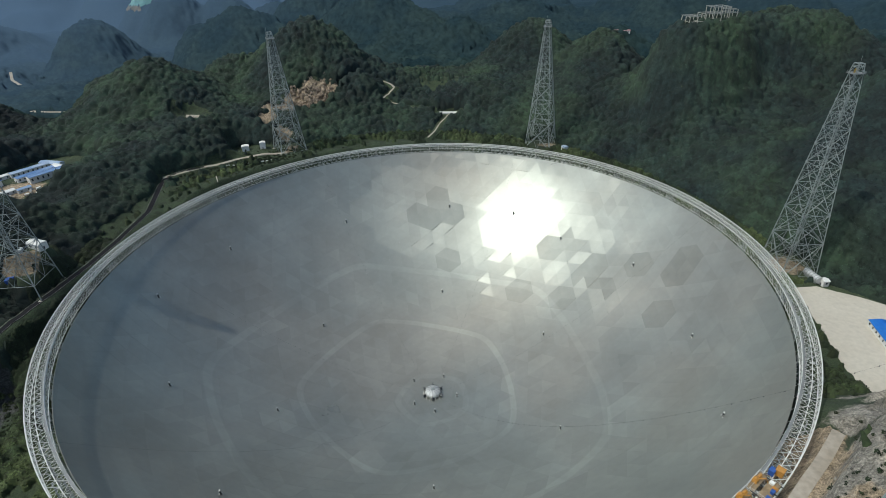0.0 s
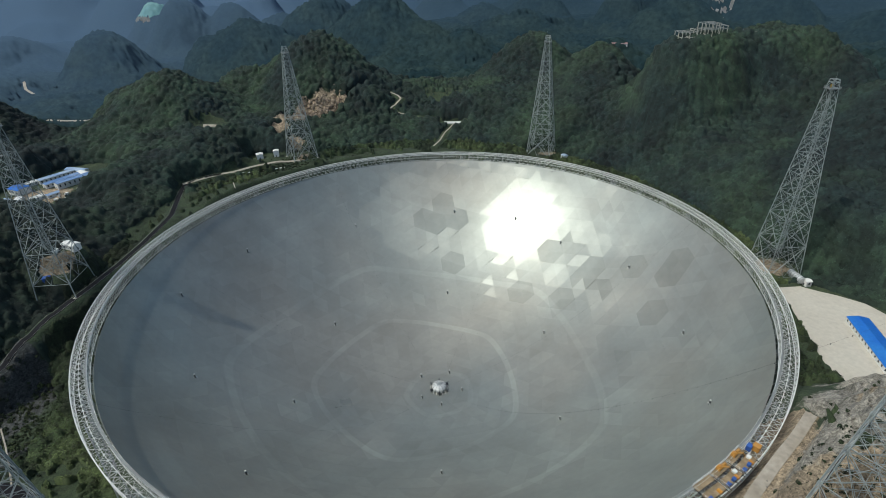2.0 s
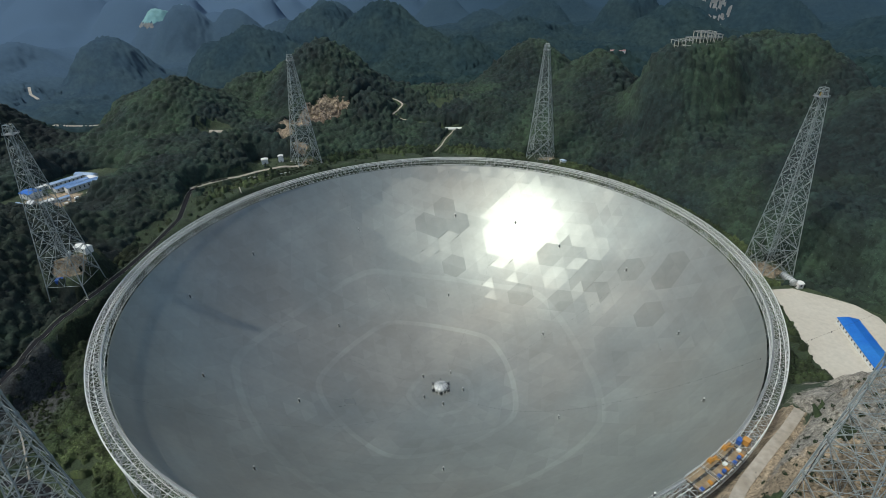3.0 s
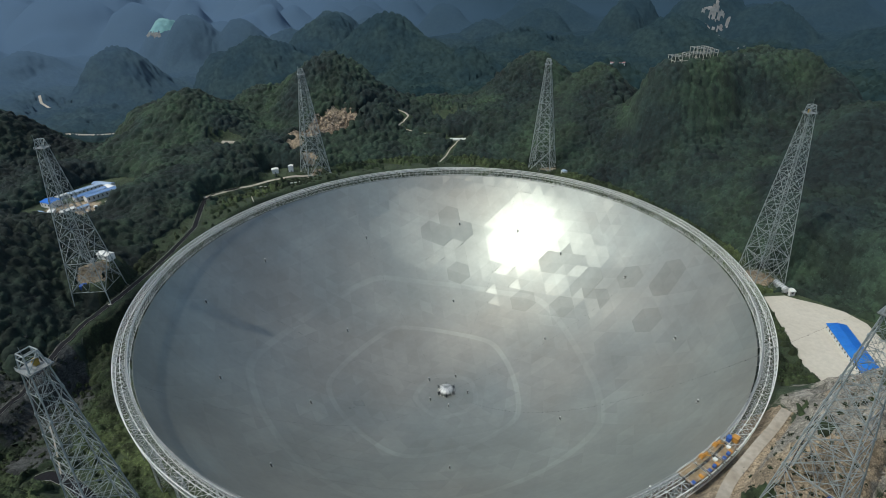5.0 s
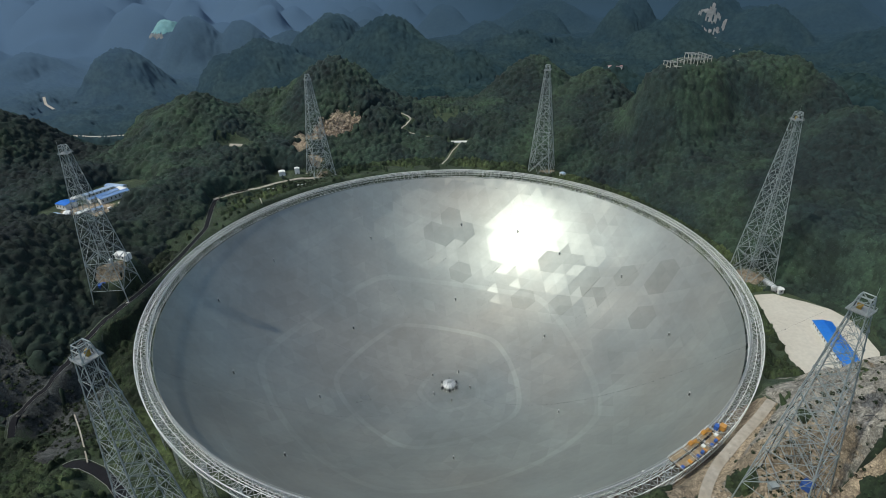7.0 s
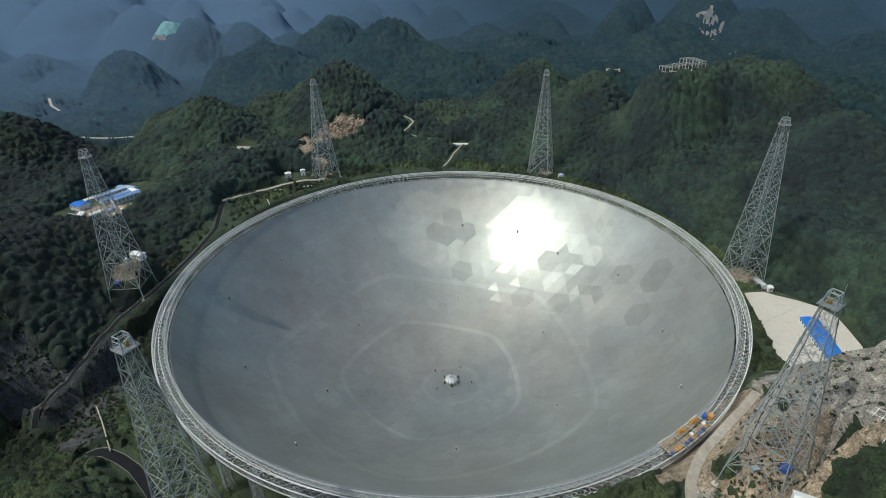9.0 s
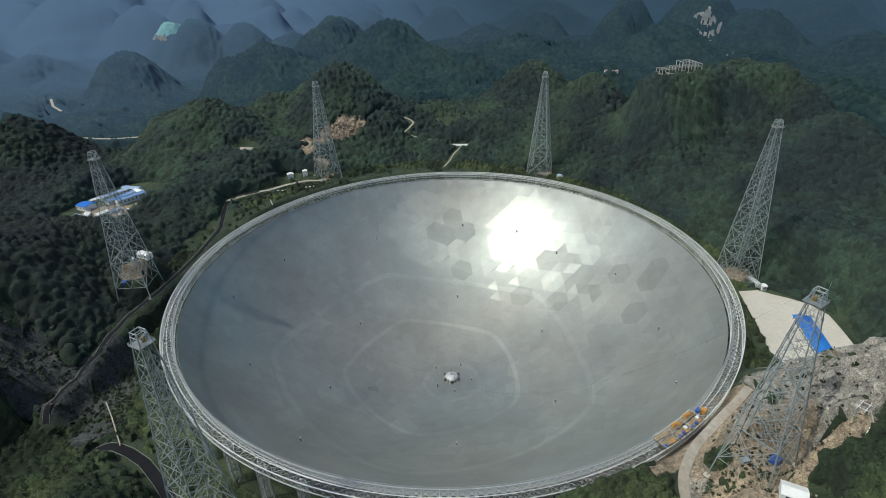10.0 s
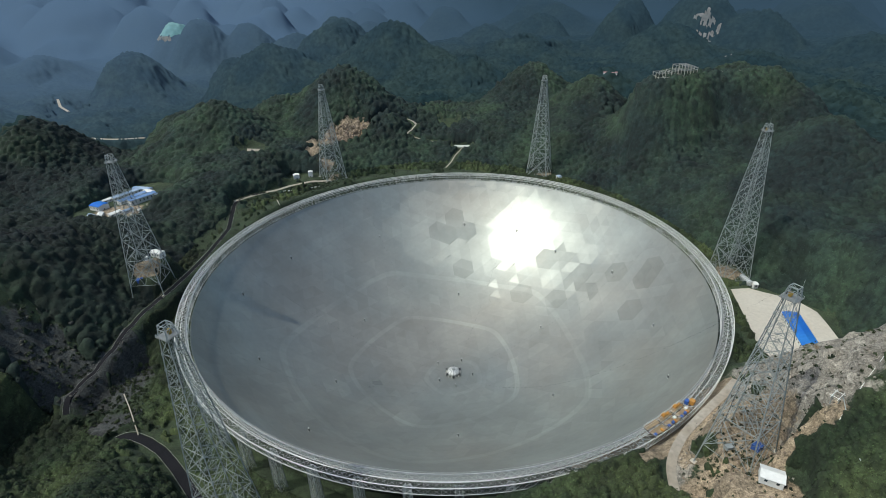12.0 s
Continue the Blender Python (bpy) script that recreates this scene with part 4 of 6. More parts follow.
build_ground()
build_backdrop("backdrop", 1390, 2150, 56, LEAF_HAZED, "karst hills behind the valley, tinted blue-green with painted haze")
build_backdrop("backdrop_far", 2145, 4850, 80, LEAF_HAZED, "karst hills on the horizon, tinted pale blue with painted haze")

# ---- the telescope ----


def build_dish():
    dish = thing("reflector_dish", pose(0, 0, 0), "huge grey perforated aluminium dish of triangular panels in a valley", "telescope dish")
    rng = random.Random(5)
    freq = 24
    t = math.radians(63.4349)
    low = Vector((0, 0, -1))
    near = [Vector((math.sin(t) * math.cos(radians(26 + 72 * k)), math.sin(t) * math.sin(radians(26 + 72 * k)), -math.cos(t))) for k in range(5)]
    lim = 250.2 / DISH_R

    def trim(q):
        d = math.hypot(q.x, q.y)
        return Vector((q.x * lim / d, q.y * lim / d, -math.sqrt(1 - lim * lim))) if d > lim else q
    groups = {0: [], 1: [], 2: [], 3: []}
    single, tris_all = [], []
    spot = Vector((134, 157, -217)).normalized()

    def bowl(x, y):
        return Vector((x, y, -math.sqrt(DISH_R ** 2 - x * x - y * y))) / DISH_R
    for k in range(5):
        a, b = near[k], near[(k + 1) % 5]

        def node(i, j, a=a, b=b):
            return (low * (freq - i - j) + a * i + b * j).normalized()
        for i in range(freq):
            for j in range(freq - i):
                for up in (True, False):
                    if not up and i + j >= freq - 1:
                        continue
                    ids = ((i, j), (i + 1, j), (i, j + 1)) if up else ((i + 1, j), (i + 1, j + 1), (i, j + 1))
                    tri = [node(*q) for q in ids]
                    if min(math.hypot(q.x, q.y) for q in tri) * DISH_R > 250.15:
                        continue
                    tri = [trim(q) for q in tri]
                    key = (k, (i + j) // 7, i // 6, (i + i + j) // 9)
                    tris_all.append((tri, (tri[0] + tri[1] + tri[2]) / 3, key))
    mids = np.array([m for _, m, _ in tris_all])
    # panel groups leaned to brighten (above nought) or dim the glint from the camera
    lean_of, finish = {}, {}

    def take(found, pivot, share, cls):
        for q in found:
            lean_of[int(q)] = (pivot, share)
            finish[int(q)] = cls
    # outlines placed to fit the glint's facets in the camera's view
    wedge = [(107, 219), (59, 204), (57, 166), (92, 139), (113, 131), (143, 130), (145, 155), (131, 207)]
    flank = [(133, 206), (223, 96), (191, 78), (179, 115), (147, 152), (143, 176)]
    shoulder = [(58, 204), (107, 219), (62, 240), (-50, 238), (-95, 195), (-40, 160), (57, 166)]
    apron = [(149, 76), (191, 39), (222, 6), (236, 30), (223, 96), (191, 78), (165, 100)]
    for q, (tri, m, key) in enumerate(tris_all):
        x, y = m.x * DISH_R, m.y * DISH_R
        for shape, share in ((shoulder, 0.09), (wedge, 0.2), (flank, 0.10), (apron, 0.05)):
            inside = False
            for (x0, y0), (x1, y1) in zip(shape, shape[1:] + shape[:1]):
                if (y0 > y) != (y1 > y) and x < x0 + (y - y0) * (x1 - x0) / (y1 - y0):
                    inside = not inside
            if inside:
                lean_of[q] = (m, share)
    corners = np.array([c for tri, _, _ in tris_all for c in tri])
    for x, y, share, cls in ((6, 220, 0, 3), (-19, 205, 0, 3), (-3, 193, 0, 3), (30, 198, -0.04, 3), (129, 129, -0.08, 3), (157, 127, -0.08, 3), (171, 93, -0.06, 3), (196, 62, -0.03, 3), (171, 65, -0.04, 3), (130, 83, -0.04, 3), (228, 44, 0, 3), (200, 12, 0, 3), (95, 100, -0.02, 3), (214, 30, 0, 3), (150, 92, -0.04, 3), (20, 150, 0, 3),
                             (160, 143, 0.22, 0), (130, 107, 0.24, 0), (179, 107, 0.22, 0), (187, 42, 0.09, 0), (141, 150, 0.22, 0), (40, 150, 0.05, 0), (218, 100, 0.08, 0), (60, 100, 0.05, 0)):
        hub = Vector(corners[np.argmin(np.linalg.norm(corners - np.array(bowl(x, y)), axis=1))])
        take(np.nonzero(np.linalg.norm(mids - np.array(hub), axis=1) * DISH_R < 10)[0], hub, share, cls)
    for x, y, share, count in ((154, 111, 0.3, 2), (-12, 175, 0.13, 2), (5, 178, 0.13, 2), (17, 186, 0.13, 2), (56, 129, 0.24, 1), (74, 141, 0.2, 2), (79, 125, 0.24, 1), (62, 118, 0.24, 1), (148, 77, 0.2, 2), (156, 60, 0.16, 3), (173, 50, 0.15, 3), (203, -14, 0.09, 2), (186, -20, 0.07, 3), (194, -27, 0.07, 3),
                               (39, 243, 0.16, 1), (24, 245, 0.16, 1), (192, 154, 0.16, 2), (177, 169, 0.14, 1), (216, 116, 0.14, 1), (60, 239, 0.14, 2), (84, 231, 0.16, 1), (102, 222, 0.14, 2), (8, 246, 0.12, 1), (-29, 206, 0.08, 1)):
        order = np.argsort(np.linalg.norm(mids - np.array(bowl(x, y)), axis=1))[:count]
        take(order, Vector(mids[order].mean(axis=0)), share, 0)
    for x, y, count in ((150, -70, 5), (165, -84, 4), (140, -95, 4), (120, -60, 3), (100, 10, 4), (70, -8, 4), (66, -30, 3), (-60, 10, 5), (-70, -20, 4), (40, -80, 5), (-50, -90, 6), (-120, -60, 5), (90, -120, 6), (200, -60, 4), (-150, 40, 4), (225, 5, 3)):
        for q in np.argsort(np.linalg.norm(mids - np.array(bowl(x, y)), axis=1))[:count]:
            finish.setdefault(int(q), 2)
    block_lean, block_cls = {}, {}
    for q, (tri, mid, key) in enumerate(tris_all):
        if key not in block_lean:
            s = math.tan(radians(0.2))
            block_lean[key] = Vector((rng.gauss(0, s), rng.gauss(0, s), 0))
            block_cls[key] = rng.choices((0, 1), (7, 1))[0]
        cls = finish.get(q, block_cls[key])
        if q in lean_of:
            pivot, share = lean_of[q]
            lean = (pivot - spot) * share
        else:
            pivot, lean = mid, block_lean[key]
            if rng.random() < 0.006:
                cls = rng.choice((1, 2))
        top = [(mid + (p - mid) * 0.9994) for p in tri]
        # wide groups stay on the sphere; only their shading normals bend to the glint
        lift = 0.0 if q in lean_of and lean_of[q][0] is mid else 1.0
        top = [(p + mid * lean.dot(p - pivot) * lift) * DISH_R + Vector((0, 0, DISH_Z)) for p in top]
        if top[0].y + top[1].y + top[2].y < -3 * 160:
            single.append((cls, top))
        else:
            if pivot is mid or (q in lean_of and lean_of[q][0] is tris_all[q][1]):
                bend = [((p - spot) * lean_of[q][1] if q in lean_of else lean) - p for p in tri]
            else:
                bend = [lean - mid] * 3
            groups[cls].append((top, [n.normalized() for n in bend]))
    for cls, tris in groups.items():
        v, f, curved = [], [], []
        for top, bend in tris:
            n = (Vector((0, 0, DISH_Z)) - top[0]).normalized()
            if (top[1] - top[0]).cross(top[2] - top[0]).dot(n) < 0:
                top, bend = [top[0], top[2], top[1]], [bend[0], bend[2], bend[1]]
            curved += [tuple(b) for b in bend] + [(0, 0, 0)] * 12
            k = len(v)
            v += top + [q - n * 0.35 for q in top]
            f += [(k, k + 1, k + 2), (k, k + 3, k + 4, k + 1), (k + 1, k + 4, k + 5, k + 2), (k + 2, k + 5, k + 3, k)]
        me = mesh_of("panel_field", v, f, PANEL[cls])
        me.polygons.foreach_set("use_smooth", [True, False, False, False] * len(tris))
        me.normals_split_custom_set(curved)
        ob = part("panel_field", me, dish, ("dull grey", "darker grey", "bright", "dark rough grey")[cls] + " triangular aluminium panels")
        tagged(ob, kind="stuff")
    for cls, top in single:
        n = (Vector((0, 0, DISH_Z)) - top[0]).normalized()
        if (top[1] - top[0]).cross(top[2] - top[0]).dot(n) < 0:
            top = [top[0], top[2], top[1]]
        v = top + [q - n * 0.35 for q in top]
        part("panel", mesh_of("panel", v, [(0, 1, 2), (0, 3, 4, 1), (1, 4, 5, 2), (2, 5, 3, 0), (3, 5, 4)], PANEL[cls]), dish)
    # white edge strip and cable net rim under the panels
    s = Shape()
    pts = [polar(250.2, a, -7.6) for a in np.linspace(0, 360, 241)]
    s.path(pts, 0.25)
    part("edge_cable", s.mesh("edge_cable", STEEL_DARK), dish, "dark steel rim cable")
    rod = Shape().bar(polar(250.2, 0, -7.4), polar(252.2, 0.3, -5.2), 0.09).mesh("tie_rod", STEEL_WHITE)
    for k in range(150):
        part("tie_rod", rod, dish).rotation_euler[2] = radians(2.4 * k)


def build_ring():
    ring = thing("ring_beam", pose(0, 0, 0), "white painted steel truss ring around the dish rim", "truss ring")
    n = 300
    az = [360 * k / n for k in range(n + 1)]
    low = -6.9

    def hoop(name, r, z, rad, sides=4, label=""):
        s = Shape()
        s.path([polar(r, a, z) for a in az], rad, sides)
        part(name, s.mesh(name, STEEL_WHITE), ring, label)
    hoop("outer_upper_chord", 261.2, -0.35, 0.30, 6, "thick white tubular chord")
    hoop("inner_upper_chord", 251.7, -0.35, 0.30, 6, "thick white tubular chord")
    hoop("middle_upper_chord", 256.4, -0.35, 0.21, 6, "white tubular chord")
    hoop("inner_walkway_rail", 251.3, 1.75, 0.05)
    hoop("outer_walkway_rail", 252.7, 1.75, 0.05)
    hoop("outer_lower_chord", 260.8, low, 0.22, 6)
    hoop("inner_lower_chord", 251.9, low, 0.19, 6)
    # walkway of grating on stools above the inner chord
    v, f = [], []
    for a in az:
        v += [polar(251.4, a, 0.76), polar(252.6, a, 0.76), polar(251.4, a, 0.66), polar(252.6, a, 0.66)]
    for k in range(n):
        i = 4 * k
        f += [(i, i + 1, i + 5, i + 4), (i + 2, i + 6, i + 7, i + 3), (i, i + 4, i + 6, i + 2), (i + 1, i + 3, i + 7, i + 5)]
    part("walkway", mesh_of("walkway", v, f, GRATING), ring, "grey grating walkway")
    da = 360 / n

    def at(r, a, z):
        return Vector(polar(r, a, z))
    bays = []
    for flip in (False, True):
        s = Shape()
        a, b = (0, da) if not flip else (da, 0)
        stout = 0.17 if flip else 0.07
        s.bar(at(251.7, 0, -0.35), at(261.2, 0, -0.35), 0.14 if flip else 0.09)
        s.bar(at(251.9, 0, low), at(260.8, 0, low), 0.05)
        s.bar(at(251.7, 0, -0.35), at(251.9, 0, low), stout)
        s.bar(at(261.2, 0, -0.35), at(260.8, 0, low), stout * 0.8)
        s.bar(at(251.7, 0, -0.35), at(251.7, 0, 0.6), 0.09)
        s.bar(at(251.3, 0, 0.6), at(251.3, 0, 1.75), 0.04).bar(at(252.7, 0, 0.6), at(252.7, 0, 1.75), 0.04)
        for r1, r2, w in ((251.7, 251.9, 0.085), (261.2, 260.8, 0.115)):
            s.bar(at(r1, a, -0.35), at(r2, b, low), w)
            s.bar(at(r1, b, -0.35), at(r2, a, low), w)
        for r1, r2 in ((261.2, 256.4), (256.4, 251.7)):
            s.bar(at(r1, a, -0.35), at(r2, b, -0.35), 0.12)
            s.bar(at(r1, b, -0.35), at(r2, a, -0.35), 0.09)
        s.bar(at(256.4, 0, -0.35), at(251.9, 0, low), 0.05)
        bays.append(s.mesh("truss_bay", STEEL_WHITE))
    for k in range(n):
        ob = part("truss_bay", bays[k % 2], ring)
        ob.rotation_euler[2] = radians(k * da)


def lattice_column(x, y, z0, z1, turn):
    col = thing("lattice_column", pose(x, y, z0, 0, 0, turn), "pale grey steel lattice column under the ring truss", "column", "columns under the ring")
    h = z1 - z0
    w0, w1 = 2.6 + h * 0.012, 2.1
    cor = ((-1, -1), (1, -1), (1, 1), (-1, 1))
    for i, j in cor:
        part("leg", Shape().bar((i * w0, j * w0, -1.5), (i * w1, j * w1, h), 0.28, 6).mesh("leg", STEEL_GREY), col)
    s = Shape()
    steps = max(1, round(h / 5))
    for k in range(steps):
        za, zb = h * k / steps, h * (k + 1) / steps
        wa, wb = w0 + (w1 - w0) * k / steps, w0 + (w1 - w0) * (k + 1) / steps
        for (i, j), (p, q) in zip(cor, cor[1:] + cor[:1]):
            s.bar((i * wa, j * wa, za), (p * wb, q * wb, zb), 0.13)
            s.bar((p * wa, q * wa, za), (i * wb, j * wb, zb), 0.13)
            s.bar((i * wb, j * wb, zb), (p * wb, q * wb, zb), 0.13)
    part("bracing", s.mesh("bracing", STEEL_GREY), col)


def build_tower(index):
    x, y = TOWERS[index]
    z0 = TOWER_BASE[index]
    turn = 3.28 + 60 * index
    H = TOWER_TOP - z0
    tower = thing("lattice_tower", pose(x, y, z0, 0, 0, turn), "tall tapered galvanised steel lattice tower beside the dish", "tower", "towers round the dish")
    cor = ((-1, -1), (1, -1), (1, 1), (-1, 1))
    body = H - 7.0
    w0, w1 = (14.8, 14.8, 14.8, 14.0, 15.5, 14.0)[index], 2.9

    def half(z):
        return w0 + (w1 - w0) * z / body

    def at(k, z):
        return Vector((cor[k % 4][0] * half(z), cor[k % 4][1] * half(z), z))
    for k in range(4):
        wx, wy = Matrix.Rotation(radians(turn), 2) @ Vector(cor[k]) * w0
        foot = min(float(land(x + wx, y + wy)) - z0 - 1.0, 0.0)
        part("leg", Shape().bar(at(k, foot), at(k, body), 0.36 if index in (4, 5) else 0.42, 8, 0.26).mesh("leg", STEEL_GREY), tower)
        part("footing", Shape().box(-1.6, -1.6, -1.5, 1.6, 1.6, 1.2).mesh("footing", CONCRETE), tower, "concrete footing").location = at(k, foot)
    drops = [0.0]
    while drops[-1] < body - 8:
        drops.append(drops[-1] + max(10.0, half(body - drops[-1]) * 2.3))
    levels = [body - z * body / drops[-1] for z in reversed(drops)]
    for za, zb in zip(levels, levels[1:]):
        fat = (0.13 + 0.011 * half(za)) * (0.92, 1.0, 1.0, 0.75, 0.62, 0.66)[index]
        for k in range(4):
            s = Shape()
            a, b, c, d = at(k, za), at(k + 1, za), at(k + 1, zb), at(k, zb)
            s.bar(a, c, fat, 5).bar(b, d, fat, 5).bar(d, c, fat, 5)
            wa, wb = half(za), half(zb)
            cross = (a * wb + c * wa) / (wa + wb)
            if wa > 4.5:
                # redundant bars from the legs to the arms of the cross
                for low_end, high_end, foot, head in ((a, d, a, d), (b, c, b, c)):
                    mid_leg = low_end.lerp(high_end, wa / (wa + wb))
                    s.bar(mid_leg, cross, fat * 0.55)
                    s.bar(low_end.lerp(high_end, 0.5 * wa / (wa + wb)), foot.lerp(cross, 0.5), fat * 0.5)
                    s.bar(mid_leg, foot.lerp(cross, 0.5), fat * 0.5)
                    s.bar(mid_leg, head.lerp(cross, 0.5), fat * 0.5)
                s.bar((c + d) / 2, c.lerp(cross, 0.5), fat * 0.5).bar((c + d) / 2, d.lerp(cross, 0.5), fat * 0.5)
            part("face_bracing", s.mesh("face_bracing", STEEL_GREY), tower)
        ms = [(at(k, zb) + at(k + 1, zb)) / 2 for k in range(4)]
        if half(za) > 6:
            # hip bars behind the faces
            mid_z = (za + zb) / 2
            hips = [(at(k, mid_z) + at(k + 1, mid_z)) / 2 for k in range(4)]
            for k in range(4):
                part("hip_bar", Shape().bar(hips[k], hips[(k + 1) % 4], fat * 0.55).bar(hips[k], at(k, za), fat * 0.45).bar(hips[k], at(k + 1, za), fat * 0.45).mesh("hip_bar", STEEL_GREY), tower)
        for k in range(4):
            part("diaphragm_bar", Shape().bar(ms[k], ms[(k + 1) % 4], fat * 0.8).mesh("diaphragm_bar", STEEL_GREY), tower)
            part("gusset", Shape().bar(at(k, zb - 0.6), at(k, zb + 0.6), 0.55, 6).mesh("gusset", STEEL_GREY), tower)
    for k in range(4):
        low_mid = (at(k, levels[0]) + at(k + 1, levels[0])) / 2
        part("foot_brace", Shape().bar(low_mid, at(k, levels[1]), 0.16, 5).bar(low_mid, at(k + 1, levels[1]), 0.16, 5).mesh("foot_brace", STEEL_GREY), tower)
        part("foot_tie", Shape().bar(at(k, levels[0]), at(k + 1, levels[0]), 0.18, 5).mesh("foot_tie", STEEL_GREY), tower)
        part("inner_brace", Shape().bar(at(k, levels[0]), at(k + 2, levels[1]), 0.13, 5).mesh("inner_brace", STEEL_GREY), tower)
        part("inner_brace", Shape().bar(at(k, levels[1]), at(k + 2, levels[2]), 0.12, 5).mesh("inner_brace", STEEL_GREY), tower)
    # ladder shaft in the middle
    s = Shape()
    for i, j in cor:
        s.bar((i * 0.9, j * 0.9, 0), (i * 0.9, j * 0.9, body), 0.05)
    for k in range(int(body / 4)):
        for (i, j), (p, q) in zip(cor, cor[1:] + cor[:1]):
            s.bar((i * 0.9, j * 0.9, 4 * k), (p * 0.9, q * 0.9, 4 * k + 4), 0.03)
    part("ladder_shaft", s.mesh("ladder_shaft", STEEL_GREY), tower)
    # platform, head frame and pulley
    s = Shape().box(-4.4, -3.9, body, 3.9, 3.9, body + 0.4)
    platform = part("platform", s.mesh("platform", GRATING), tower, "square grating platform")
    s = Shape()
    for i, j in cor:
        s.bar((i * 3.0, j * 3.0, body + 0.4), (i * 2.2, j * 2.2, H - 0.3), 0.3, 5)
    for z, w in ((H - 0.3, 2.2), (body + 4.5, 2.6)):
        for (i, j), (p, q) in zip(cor, cor[1:] + cor[:1]):
            s.bar((i * w, j * w, z), (p * w, q * w, z), 0.24, 5)
    for (i, j), (p, q) in zip(cor, cor[1:] + cor[:1]):
        s.bar((i * 2.95, j * 2.95, body + 1), (p * 2.2, q * 2.2, H - 0.5), 0.16)
    head = part("head_frame", s.mesh("head_frame", STEEL_GREY), tower)
    s = Shape()
    for i, j in cor:
        s.bar((i * 3.8, j * 3.8, body + 0.4), (i * 3.8, j * 3.8, body + 1.6), 0.09)
    for (i, j), (p, q) in zip(cor, cor[1:] + cor[:1]):
        s.bar((i * 3.8, j * 3.8, body + 1.6), (p * 3.8, q * 3.8, body + 1.6), 0.08)
        s.bar((i * 3.8, j * 3.8, body + 1.0), (p * 3.8, q * 3.8, body + 1.0), 0.06)
    part("handrail", s.mesh("handrail", STEEL_GREY), platform)
    s = Shape().bar((-1.0, -0.3, body + 2.2), (-1.0, 0.3, body + 2.2), 1.1, 16)
    s.box(-1.8, -0.6, body + 0.4, -0.2, -0.42, body + 2.4).box(-1.8, 0.42, body + 0.4, -0.2, 0.6, body + 2.4)
    part("pulley", s.mesh("pulley", MUSTARD if index in (0, 4, 5) else STEEL_GREY), head, "yellow cable pulley" if index in (0, 4, 5) else "grey cable pulley")
    part("lightning_rod", Shape().bar((2.2, 2.2, H - 0.3), (2.2, 2.2, H + 4), 0.07).mesh("lightning_rod", STEEL_GREY), head)
    # haul cable from the pulley to the winch at the foot
    s = Shape()
    for dy in (-0.4, 0.4):
        a, b = Vector((-2.6, dy, body + 3)), Vector((-w0 * 0.9, dy, 1.0))
        s.path([a.lerp(b, i / 10) + Vector((-1.2 * math.sin(math.pi * i / 10), 0, 0)) for i in range(11)], 0.12)
    part("haul_cable", s.mesh("haul_cable", STEEL_DARK), tower, "dark steel haul cable")


def build_feed_cabin():
    z = DISH_Z - DISH_R
    cab = thing("feed_cabin", pose(0, -6.5, z), "silver domed receiver cabin parked at the dish centre", "cabin")
    dome = part("dome", sphere_shape(7.4, 7.4, 3.6, 12, 4).mesh("dome", ALUMINIUM), cab, "faceted silver dome")
    dome.location = (0, 0, 3.0)
    for k in range(12):
        a = 2 * math.pi * k / 12
        rib = [Vector((7.45 * math.sin(t) * math.cos(a), 7.45 * math.sin(t) * math.sin(a), 3.65 * math.cos(t))) for t in (0.2, 0.6, 1.0, 1.3, 1.57)]
        part("rib", Shape().path(rib, 0.2).mesh("rib", STEEL_DARK), dome, "dark rib")
    part("hatch", Shape().box(-1.2, -1.0, 3.3, 1.2, 1.0, 4.1).mesh("hatch", STEEL_GREY), dome, "grey roof hatch")
    part("drum", Shape().bar((0, 0, 1.4), (0, 0, 3.2), 7.0, 20).mesh("drum", STEEL_GREY), cab)
    for k in range(6):
        a = radians(30 + 60 * k)
        d = Vector((math.cos(a), math.sin(a), 0))
        e = Vector((-d.y, d.x, 0))
        s = Shape().bar(d * 6 + Vector((0, 0, 2.2)), d * 9.4 + Vector((0, 0, 2.4)), 0.9, 6).bar(d * 8.8 + Vector((0, 0, 2.4)), d * 9.2 + Vector((0, 0, -0.2)), 0.45, 6).bar(d * 6.5 + Vector((0, 0, 3.4)), d * 10.2 + Vector((0, 0, 4.0)), 0.35, 5)
        part("cable_bracket", s.mesh("cable_bracket", STEEL_DARK), cab, "dark cable bracket")
        s = Shape().bar(d * 8.3 + e * 2.8 + Vector((0, 0, 0.2)), d * 7.6 + e * 2.4 + Vector((0, 0, 2.8)), 0.3, 5).bar(d * 8.3 - e * 2.8 + Vector((0, 0, 0.2)), d * 7.6 - e * 2.4 + Vector((0, 0, 2.8)), 0.3, 5)
        part("landing_leg", s.mesh("landing_leg", WHITE_PAINT), cab, "pale landing legs")
    part("skirt", Shape().bar((0, 0, 0.1), (0, 0, 1.5), 3.4, 16, 6.6).mesh("skirt", STEEL_DARK), cab, "dark underside skirt")


